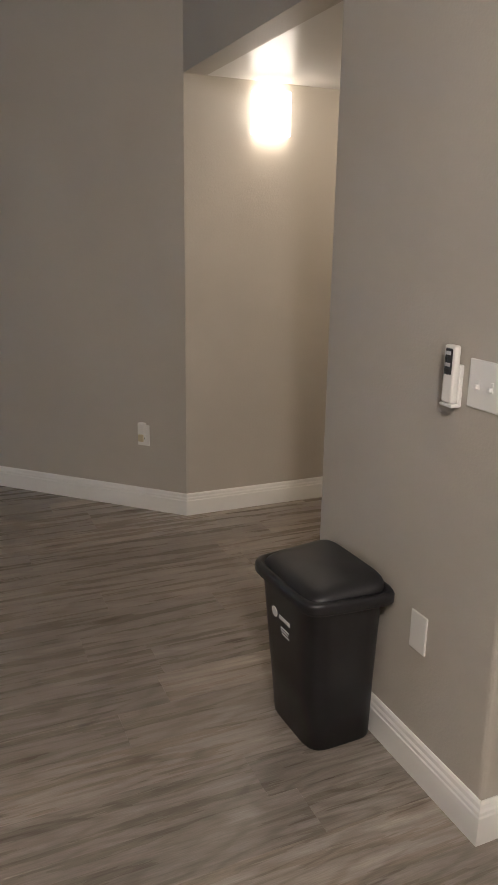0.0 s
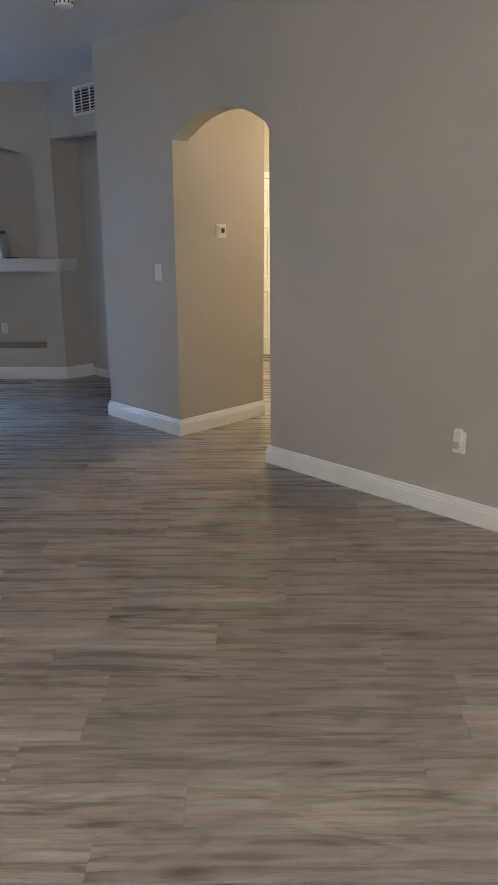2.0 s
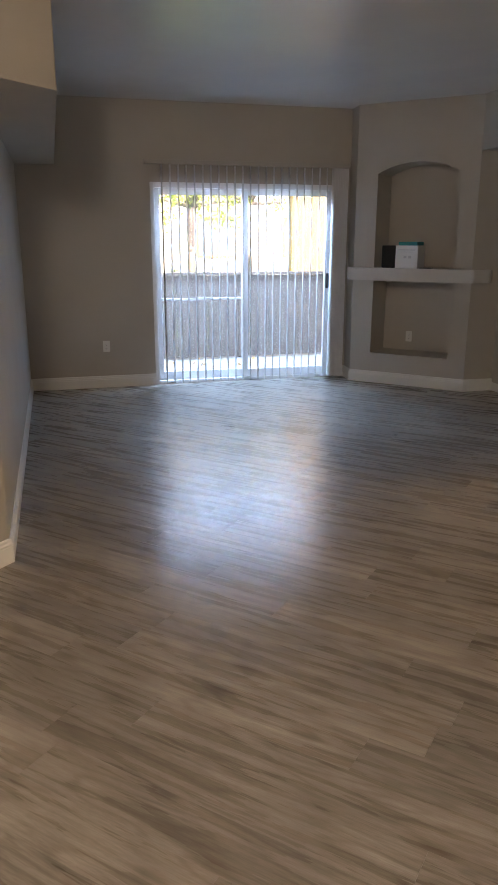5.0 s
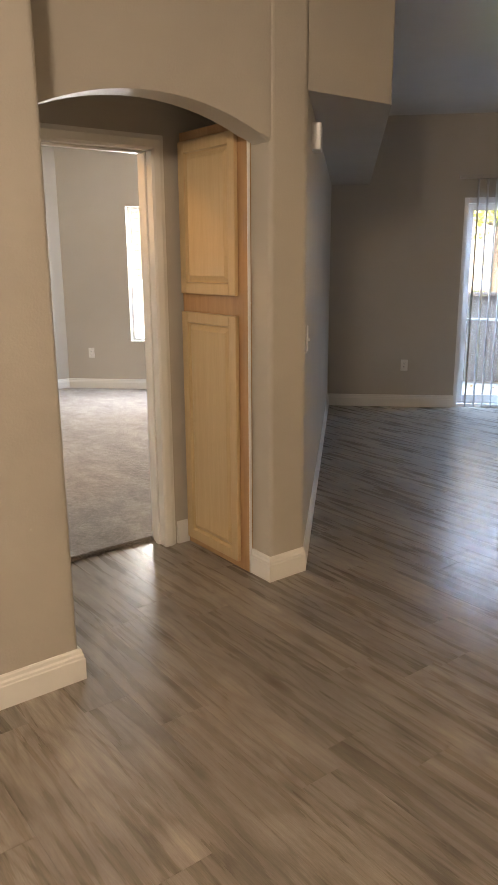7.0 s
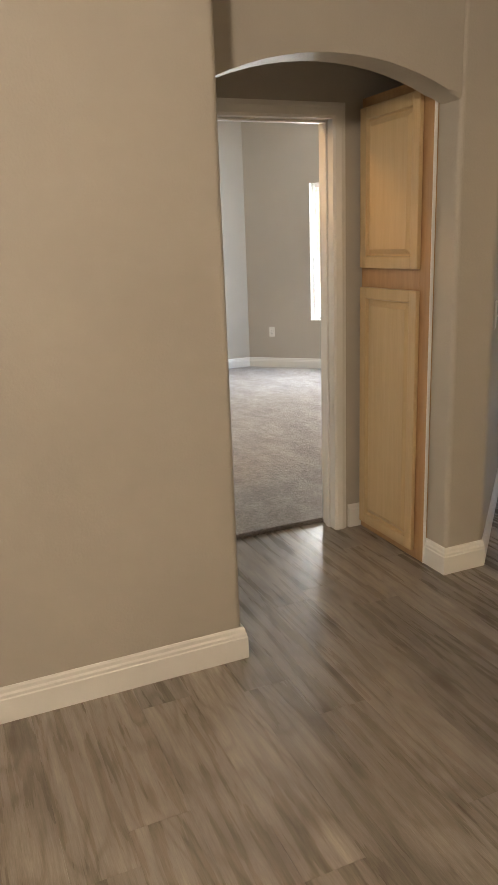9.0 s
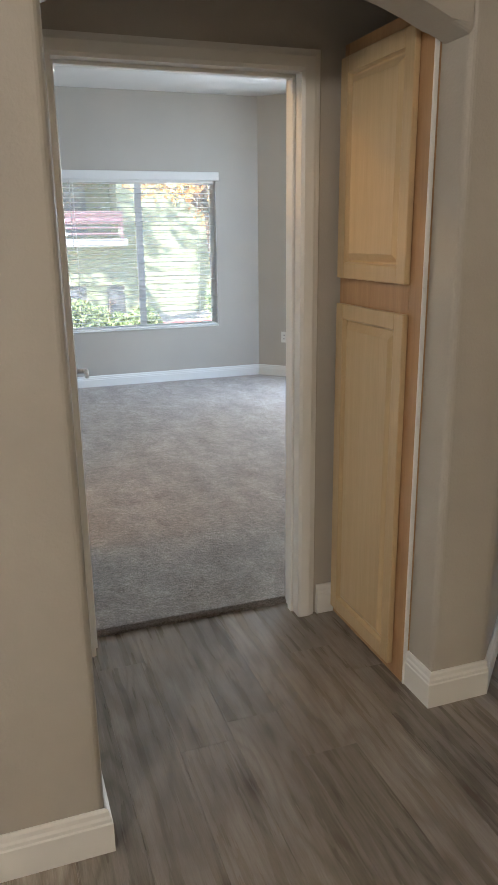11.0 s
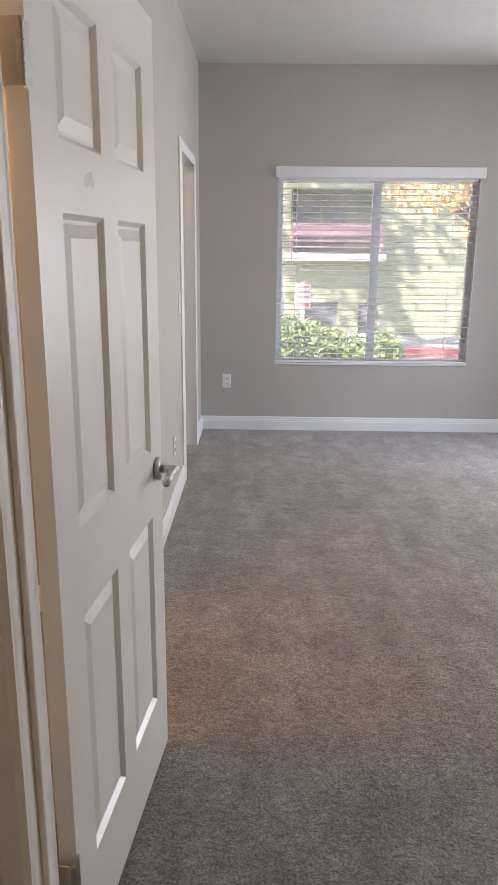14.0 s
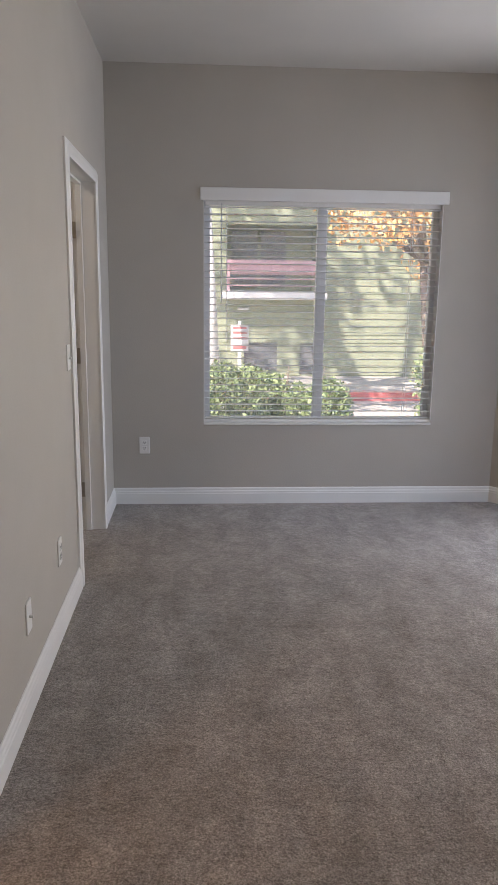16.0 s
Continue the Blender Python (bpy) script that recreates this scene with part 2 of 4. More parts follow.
def add_box(bm, lo, hi, bevel=0.0, m=None, seg=2):
    vs = [bm.verts.new((x, y, z)) for z in (lo[2], hi[2]) for y in (lo[1], hi[1]) for x in (lo[0], hi[0])]
    fs = [bm.faces.new([vs[i] for i in f]) for f in ((0, 2, 3, 1), (4, 5, 7, 6), (0, 1, 5, 4), (2, 6, 7, 3), (0, 4, 6, 2), (1, 3, 7, 5))]
    geom = vs
    if bevel:
        es = {e for f in fs for e in f.edges}
        r = bmesh.ops.bevel(bm, geom=list(es), offset=bevel, segments=seg, affect="EDGES", profile=0.5)
        geom = list({v for v in vs if v.is_valid} | set(r["verts"]))
    if m is not None:
        bmesh.ops.transform(bm, matrix=m, verts=[v for v in geom if v.is_valid])
    return geom


def box(name, lo, hi, mat, parent=None, bevel=0.0, m=None):
    bm = bmesh.new()
    add_box(bm, lo, hi, bevel, m)
    return mesh_ob(name, bm, mat, parent)


def add_cyl(bm, r0, r1, h, m, seg=16):
    r = bmesh.ops.create_cone(bm, cap_ends=True, segments=seg, radius1=r0, radius2=r1, depth=h, matrix=m)
    return r["verts"]


def empty(name, m, label, category, group=""):
    ob = new(name)
    ob.matrix_world = m
    return tagged(ob, label, category, group)


def block(name, pts, z0, z1, mat, round_at=(), r=0.022, label="", extra=()):
    """A vertical prism on a footprint; the upright edges at the indices round_at are bullnosed."""
    bm = bmesh.new()
    lo = [bm.verts.new((x, y, z0)) for x, y in pts]
    hi = [bm.verts.new((x, y, z1)) for x, y in pts]
    n = len(pts)
    bm.faces.new(lo[::-1]), bm.faces.new(hi)
    for i in range(n):
        bm.faces.new((lo[i], lo[(i + 1) % n], hi[(i + 1) % n], hi[i]))
    es = [bm.edges.get((lo[i], hi[i])) for i in round_at]
    if es:
        bmesh.ops.bevel(bm, geom=es, offset=r, segments=5, affect="EDGES", profile=0.5)
    ob = mesh_ob(name, bm, mat)
    return tagged(ob, label, "wall", kind="structure")


def along(p, q):
    """Frame on a wall's face: s along p to q, second axis out of the face to the left, z up."""
    d = Vector((q[0] - p[0], q[1] - p[1], 0)).normalized()
    n = Vector((-d.y, d.x, 0))
    return Matrix(((d.x, n.x, 0, p[0]), (d.y, n.y, 0, p[1]), (0, 0, 1, 0), (0, 0, 0, 1)))


def holed(name, p, q, z1, thick, holes, mat=None, label="", z0=0.0, arch=None, r=0.02):
    """A wall whose visible face runs p to q with the room on its left, with square openings (s0, s1, z0, z1)
    and one arched opening (s0, s1, spring, rise)."""
    m = along(p, q)
    L = (Vector(q) - Vector(p)).length
    bm = bmesh.new()
    if arch:
        s0, s1, spring, rise = arch
        c, half = (s0 + s1) / 2, (s1 - s0) / 2
        R = (half * half + rise * rise) / (2 * rise)
        a = math.asin(half / R)
        arc = [(c + R * math.sin(t), spring + rise - R + R * math.cos(t)) for t in np.linspace(-a, a, 17)]
        outline = [(0, z0), (0, z1), (L, z1), (L, z0)]
        path = [(s1, z0)] + arc[::-1] + [(s0, z0)]
        pts = outline + path
        if s0 <= 0.001:
            pts = [(0, z1), (L, z1)] + arc[::-1]
        elif s1 >= L - 0.001:
            pts = [(0, z0), (0, z1), (L, z1)] + arc[::-1] + [(s0, z0)]
        front = [bm.verts.new((s, 0, z)) for s, z in pts]
        back = [bm.verts.new((s, -thick, z)) for s, z in pts]
        n = len(pts)
        bm.faces.new(front), bm.faces.new(back[::-1])
        for i in range(n):
            bm.faces.new((front[i], back[i], back[(i + 1) % n], front[(i + 1) % n]))
        op = {(round(s, 5), round(z, 5)) for s, z in path}
        es = []
        for e in bm.edges:
            k = [(round(v.co.x, 5), round(v.co.z, 5)) for v in e.verts]
            if abs(e.verts[0].co.y - e.verts[1].co.y) < 1e-6 and k[0] in op and k[1] in op and not (k[0][1] == k[1][1] == round(z0, 5)):
                es.append(e)
        bmesh.ops.bevel(bm, geom=es, offset=r, segments=4, affect="EDGES", profile=0.5)
    else:
        cuts = sorted({0.0, L, *(h[0] for h in holes), *(h[1] for h in holes)})
        for a, b in zip(cuts, cuts[1:]):
            mid, z = (a + b) / 2, z0
            for h in sorted(holes, key=lambda k: k[2]):
                if h[0] < mid < h[1]:
                    if h[2] > z + 1e-4:
                        add_box(bm, (a, -thick, z), (b, 0, h[2]))
                    z = h[3]
            add_box(bm, (a, -thick, z), (b, 0, z1))
        bmesh.ops.remove_doubles(bm, verts=bm.verts[:], dist=1e-5)
    bmesh.ops.transform(bm, matrix=m, verts=bm.verts[:])
    ob = mesh_ob(name, bm, mat or WALL)
    return tagged(ob, label or "greige painted textured drywall wall", "wall", kind="structure")


def sweep(name, pts, profile, mat, label, category, parent=None):
    """A moulding swept along a floor line, mitred at the corners; profile is (out to the left, up)."""
    P = [Vector((x, y)) for x, y in pts]
    dirs = [(b - a).normalized() for a, b in zip(P, P[1:])]
    bm = bmesh.new()
    rows = []
    for i, p in enumerate(P):
        d0, d1 = dirs[max(i - 1, 0)], dirs[min(i, len(dirs) - 1)]
        n0, n1 = Vector((-d0.y, d0.x)), Vector((-d1.y, d1.x))
        mt = (n0 + n1)
        mt = mt / (1 + n0.dot(n1)) if (1 + n0.dot(n1)) > 0.1 else n1
        rows.append([bm.verts.new((p.x + mt.x * o, p.y + mt.y * o, z)) for o, z in profile])
    k = len(profile)
    for a, b in zip(rows, rows[1:]):
        for j in range(k):
            bm.faces.new((a[j], b[j], b[(j + 1) % k], a[(j + 1) % k]))
    bm.faces.new(rows[0]), bm.faces.new(rows[-1][::-1])
    ob = mesh_ob(name, bm, mat, parent)
    return tagged(ob, label, category, kind="structure")


BASE = [(0.0, 0.0), (0.016, 0.0), (0.016, 0.083), (0.013, 0.087), (0.013, 0.097), (0.009, 0.104), (0.008, 0.116), (0.004, 0.123), (0.0, 0.123)]
H = 2.80

# ---- the large structure ----
wl_ = "greige painted drywall wall with rounded corners"
block("wall_bin", [(1.09, 1.59), (1.24, 1.59), (1.24, 2.475), (1.09, 2.475)], 0, H, WALL, (0, 3), label=wl_)
block("wall_kitchen_side", [(1.24, 1.75), (3.3, 1.75), (3.3, 1.87), (1.24, 1.87)], 0, H, WALL, label=wl_)
block("wall_entry", [(1.152, 4.05), (3.3, 4.05), (3.3, 4.2), (1.152, 4.2)], 0, H, WALL, label=wl_)
block("entry_header", [(1.15, 2.475), (1.27, 2.475), (1.27, 4.05), (1.15, 4.05)], 2.24, H, WALL, label="greige header above the entry opening")
block("entry_ceiling", [(1.27, 1.87), (3.3, 1.87), (3.3, 4.05), (1.27, 4.05)], 2.24, 2.36, CEIL, label="low cream entry ceiling")
block("wall_east", [(3.3, -1.6), (3.42, -1.6), (3.42, 4.2), (3.3, 4.2)], 0, H, WALL, label=wl_)
block("wall_south", [(-3.54, -1.72), (3.42, -1.72), (3.42, -1.6), (-3.54, -1.6)], 0, H, WALL, label=wl_)
# diagonal wall with the arched opening to the inner hall
D0, D1, D2 = (1.15, 4.05), (-0.007, 5.207), (-0.66, 5.86)
r2 = math.sqrt(2)
holed("wall_diagonal", D0, D2, H, 0.15, [], arch=((D0[0] - D1[0]) * r2, (D0[0] - D2[0]) * r2, 2.08, 0.16), label="greige drywall wall with an arched opening")
block("wall_thermostat", [(-0.66, 5.862), (-0.02, 6.502), (-0.66, 7.14), (-1.299, 6.501)], 0, H, WALL, (3,), label="greige drywall block beside the arched hall")
block("wall_hall_inner", [(0.10, 5.32), (1.2, 6.42), (1.35, 6.27), (0.25, 5.17)], 0, H, WALL, label=wl_)
block("wall_hall_east", [(1.2, 6.35), (1.35, 6.35), (1.35, 9.45), (1.2, 9.45)], 0, H, WALL, label=wl_)
block("wall_hall_north", [(-1.0, 9.45), (1.35, 9.45), (1.35, 9.57), (-1.0, 9.57)], 0, H, WALL, label=wl_)
block("wall_hall_west", [(-0.66, 7.14), (-0.45, 7.14), (-0.45, 9.45), (-0.66, 9.45)], 0, H, WALL, label=wl_)
# recess beside the fireplace
block("wall_recess", [(-0.66, 7.12), (-1.795, 8.225), (-1.72, 8.30), (-0.585, 7.195)], 0, H, WALL, label=wl_)
block("recess_header", [(-2.02, 8.0), (-0.975, 6.855), (-0.89, 6.94), (-1.93, 8.09)], 2.31, H, WALL, label="greige header above the recess")
# patio wall with the sliding door opening
SB = 11.6
LC = (-(SB + 0.06) / 2, (SB - 0.06) / 2)
SLOT = ((1.744 - SB) / 2, (1.744 + SB) / 2)
SRT = ((4.56 - SB) / 2, (4.56 + SB) / 2)
SEND = ((5.1 - SB) / 2, (5.1 + SB) / 2)
sl0, sl1 = (Vector(SLOT) - Vector(LC)).length, (Vector(SRT) - Vector(LC)).length
Ltot = (Vector(SEND) - Vector(LC)).length
holed("wall_patio", SEND, LC, H, 0.15, [(Ltot - sl1, Ltot - sl0, 0.0, 2.05)], label="greige drywall wall around the sliding patio door")
# the long diagonal wall between living room and bedroom, the pier and the dropped soffit
block("wall_living", [(-2.985, 2.585), (-2.85, 2.585), (-2.85, 2.79), LC, (LC[0] - 0.17, LC[1] - 0.02), (-3.05, 2.77)], 0, H, WALL, (1, 2), label="greige wall ending in a rounded pier beside the hall arch")
block("soffit", [(-2.85, 2.79), (-2.85, 3.31), ((0.46 - SB) / 2, (0.46 + SB) / 2), LC, (-2.9, 2.84)], 2.19, H, WALL, (1,), r=0.012, label="dropped greige soffit along the wall")
block("wall_bedroom_hall", [(-2.63, -1.6), (-2.63, 1.505), (-3.54, 1.505), (-3.54, -1.6)], 0, H, WALL, (1,), label=wl_)
holed("wall_arch", (-2.85, 2.585), (-2.85, 1.505), H, 0.135, [], z0=0.0, arch=(0.0, 1.08, 1.97, 0.13), label="greige arched header above the bedroom hall")
block("hall_ceiling", [(-3.54, 1.505), (-2.985, 1.505), (-2.985, 2.85), (-3.54, 2.85)], 2.32, 2.44, CEIL, label="low ceiling of the small hall")
block("wall_cabinet_back", [(-3.54, 2.8), (-3.05, 2.8), (-3.05, 2.87), (-3.54, 2.87)], 0, 2.4, WALL, label=wl_)
DX0, DX1 = -3.54, -3.65
holed("wall_bedroom_door", (DX0, 3.45), (DX0, 1.30), H, 0.11, [(3.45 - 2.425, 3.45 - 1.59, 0.0, 2.015)], label="greige drywall wall with the bedroom doorway")
# bedroom
BX, BY = -8.52, 1.475
holed("wall_bedroom_left", (BX - 0.15, BY), (-5.31, BY), H, 0.12, [(0.15 + 0.529, 0.15 + 1.401, 0.0, 2.046)], label="greige drywall wall with a white doorway")
WY0, WY1, WZ0, WZ1 = 2.085, 3.64, 0.56, 2.07
CY = 4.09
holed("wall_window", (BX, CY), (BX, BY - 0.12), H, 0.15, [(CY - WY1, CY - WY0, WZ0, WZ1)], label="greige drywall wall with a wide window")
BD = CY - BX
BC = ((-0.30 - BD) / 2, (-0.30 + BD) / 2)
bl = (Vector(BC) - Vector((BX, CY))).length
holed("wall_bedroom_diagonal", BC, (BX, CY), H, 0.15, [(bl - 1.98, bl - 0.78, WZ0, WZ1)], label="greige drywall wall with a second window")
block("wall_recess_side", [(-5.43, 0.3), (-5.31, 0.3), (-5.31, BY), (-5.43, BY - 0.02)], 0, H, WALL, label=wl_)
block("wall_recess_back", [(-5.43, 0.18), (-3.54, 0.18), (-3.54, 0.3), (-5.43, 0.3)], 0, H, WALL, label=wl_)
block("wall_bath_back", [(-8.67, -0.6), (-5.5, -0.6), (-5.5, -0.48), (-8.67, -0.48)], 0, H, WALL, label=wl_)
block("wall_bath_east", [(-6.4, -0.48), (-6.28, -0.48), (-6.28, BY - 0.12), (-6.4, BY - 0.12)], 0, H, WALL, label=wl_)
block("wall_bath_west", [(-8.67, -0.48), (-8.55, -0.48), (-8.55, BY - 0.12), (-8.67, BY - 0.12)], 0, H, WALL, label=wl_)


def slab(name, pts, z0, z1, mat, label, category):
    return tagged(block(name, pts, z0, z1, mat, label=label), category=category)


HOUSE = [(-8.67, -0.6), (-3.54, -1.72), (3.42, -1.72), (3.42, 4.3), (1.35, 9.6), (-2.4, 9.6), (-3.7, 8.6), (-6.4, 5.45), (-6.5, 6.4), (-8.67, 4.2)]
slab("ceiling", HOUSE, H, H + 0.25, CEIL, "off-white textured ceiling", "ceiling")
slab("floor_base", HOUSE, -0.25, -0.012, CONCRETE, "concrete base under the floors", "floor")

# fireplace block with an arched niche above the mantel and a square one under it
FX0, FX1, FY = -3.27, -2.02, 8.0
NX0, NX1 = -3.04, -2.20
fp = empty("fireplace_niche", pose(0, 0, 0), "greige built-in media niche with arched top and mantel", "wall niche")
bm = bmesh.new()
for lo, hi in (((FX0, 0, 0), (NX0, 0.55, H)), ((NX1, 0, 0), (FX1, 0.55, H)), ((NX0, 0, 0), (NX1, 0.55, 0.32)), ((NX0, 0, 1.08), (NX1, 0.55, 1.16))):
    add_box(bm, (lo[0], FY + lo[1], lo[2]), (hi[0], FY + hi[1], hi[2]))
add_box(bm, (NX0, FY + 0.40, 0.32), (NX1, FY + 0.55, H))
c, half, rise, spring = (NX0 + NX1) / 2, (NX1 - NX0) / 2, 0.10, 2.14
R = (half * half + rise * rise) / (2 * rise)
a = math.asin(half / R)
arc = [(c + R * math.sin(t), spring + rise - R + R * math.cos(t)) for t in np.linspace(-a, a, 15)]
for (x0, z0), (x1, z1) in zip(arc, arc[1:]):
    fr = [bm.verts.new(v) for v in ((x0, FY, z0), (x1, FY, z1), (x1, FY, H), (x0, FY, H))]
    bk = [bm.verts.new((v.co.x, FY + 0.40, v.co.z)) for v in fr]
    bm.faces.new(fr), bm.faces.new(bk[::-1])
    for i in range(4):
        bm.faces.new((fr[i], bk[i], bk[(i + 1) % 4], fr[(i + 1) % 4]))
bmesh.ops.remove_doubles(bm, verts=bm.verts[:], dist=1e-5)
mesh_ob("surround", bm, WALL, fp)
bm = bmesh.new()
vs = [bm.verts.new((x, y, z)) for z in (0, H) for x, y in ((FX0, FY), (FX0 - 0.16, FY + 0.20), (FX0 - 0.16, FY + 0.5), (FX0, FY + 0.5))]
for f in ((0, 1, 2, 3), (4, 7, 6, 5), (0, 4, 5, 1), (1, 5, 6, 2), (2, 6, 7, 3), (3, 7, 4, 0)):
    bm.faces.new([vs[i] for i in f])
vs = [bm.verts.new((x, y, z)) for z in (0, H) for x, y in ((FX1, FY), (FX1 + 0.26, FY + 0.26), (FX1 + 0.2, FY + 0.5), (FX1, FY + 0.5))]
for f in ((0, 3, 2, 1), (4, 5, 6, 7), (0, 1, 5, 4), (1, 2, 6, 5), (2, 3, 7, 6), (3, 0, 4, 7)):
    bm.faces.new([vs[i] for i in f])
mesh_ob("side", bm, WALL, fp)
bm = bmesh.new()
pts = [(FX0 - 0.10, FY + 0.13), (FX0 - 0.03, FY - 0.10), (FX1 + 0.03, FY - 0.10), (FX1 + 0.16, FY + 0.06), (FX1 + 0.16, FY + 0.14), (FX1 - 0.01, FY - 0.005), (FX0 + 0.01, FY - 0.005)]
lo = [bm.verts.new((x, y, 1.09)) for x, y in pts]
hi = [bm.verts.new((x, y, 1.215)) for x, y in pts]
bm.faces.new(lo[::-1]), bm.faces.new(hi)
for i in range(len(pts)):
    bm.faces.new((lo[i], lo[(i + 1) % len(pts)], hi[(i + 1) % len(pts)], hi[i]))
bmesh.ops.bevel(bm, geom=[bm.edges.get((lo[i], hi[i])) for i in (1, 2, 3)], offset=0.03, segments=4, affect="EDGES", profile=0.5)
mesh_ob("mantel", bm, paint("pale_mantel_paint", (0.56, 0.53, 0.49), 0.5, 0.1, 90), fp)
box("mantel_top", (NX0 - 0.02, FY - 0.02, 1.16), (NX1 + 0.02, FY + 0.40, 1.212), WALL, fp)

# baseboards
bl_ = "white moulded baseboard along the wall"
for pts in (
    [(1.24, 1.59), (1.09, 1.59), (1.09, 2.475), (1.24, 2.475)],
    [(3.3, 4.05), (1.15, 4.05), (-0.007, 5.207), (0.09, 5.304)],
    [(-0.02, 6.502), (-0.66, 5.862), (-1.299, 6.501), (-0.66, 7.14), (-1.78, 8.23), (FX1, FY), (FX0, FY), (FX0 - 0.15, FY + 0.19), (SRT[0] + 0.01, SRT[1] + 0.01)],
    [SLOT, LC, (-2.85, 2.79), (-2.85, 2.585), (-2.985, 2.585)],
    [(DX0, 2.563), (DX0, 2.492)],
    [(DX0, 1.505), (-2.63, 1.505), (-2.63, -1.6)],
    [(-7.07, BY), (-5.31, BY), (-5.31, 0.3), (-3.54, 0.3)],
    [BC, (BX, CY), (BX, BY), (-8.045, BY)],
):
    sweep("baseboard", pts, BASE, TRIM, bl_, "baseboard")

slab("ground", [(-400, -400), (400, -400), (400, 400), (-400, 400)], -0.9, -0.45, CONCRETE, "lawn and paving around the building", "ground")

# ---- doors, casings, windows ----
CAS = [(0.0, 0.0), (0.0, 0.012), (0.012, 0.018), (0.045, 0.018), (0.055, 0.013), (0.068, 0.009), (0.068, 0.0)]


def casing(name, m, w, h, parent=None, depth=0.0):
    """A door casing on a wall face: m has x along the wall, y out of it; opening from 0 to w, h high."""
    bm = bmesh.new()
    path = [((0, 0), (-1, 0)), ((0, h), (-1, 1)), ((w, h), (1, 1)), ((w, 0), (1, 0))]
    rows = [[bm.verts.new((p[0] + d[0] * o, y, p[1] + d[1] * o)) for o, y in CAS] for p, d in path]
    k = len(CAS)
    for a, b in zip(rows, rows[1:]):
        for j in range(k):
            bm.faces.new((a[j], b[j], b[(j + 1) % k], a[(j + 1) % k]))
    bm.faces.new(rows[0]), bm.faces.new(rows[-1])
    bmesh.ops.transform(bm, matrix=m, verts=bm.verts[:])
    ob = mesh_ob(name, bm, TRIM, parent)
    return tagged(ob, "white painted moulded door casing", "door casing", kind="structure")


def jamb(name, m, w, h, depth, stop):
    """The lining of a doorway with its stop; y runs back through the wall."""
    bm = bmesh.new()
    t = 0.016
    add_box(bm, (-t, -depth, 0), (0, 0.004, h + t), 0.0015)
    add_box(bm, (w, -depth, 0), (w + t, 0.004, h + t), 0.0015)
    add_box(bm, (0, -depth, h), (w, 0.004, h + t), 0.0015)
    for lo, hi in (((0, 0), (0.012, h)), ((w - 0.012, 0), (w, h)), ((0.012, h - 0.012), (w - 0.012, h))):
        add_box(bm, (lo[0], -stop - 0.035, lo[1]), (hi[0], -stop, hi[1]), 0.003)
    bmesh.ops.transform(bm, matrix=m, verts=bm.verts[:])
    return tagged(mesh_ob(name, bm, TRIM), "white painted door jamb with stop", "door jamb", kind="structure")


def hinge(parent, m):
    bm = bmesh.new()
    add_box(bm, (-0.036, 0, -0.045), (0.0, 0.0025, 0.045), 0.001)
    add_box(bm, (0.0, 0, -0.045), (0.004, 0.034, 0.045), 0.001)
    for z in (-0.03, 0.0, 0.03):
        add_cyl(bm, 0.0065, 0.0065, 0.0285, pose(0.002, 0.004, z), 12)
    for x, z in ((-0.012, 0.03), (-0.026, 0.0), (-0.012, -0.03)):
        add_cyl(bm, 0.0035, 0.0035, 0.002, pose(x, 0.003, z, 90), 8)
    ob = mesh_ob("hinge", bm, BRONZE, parent)
    ob.matrix_basis = m
    tagged(ob, "worn metal butt hinge")
    return ob


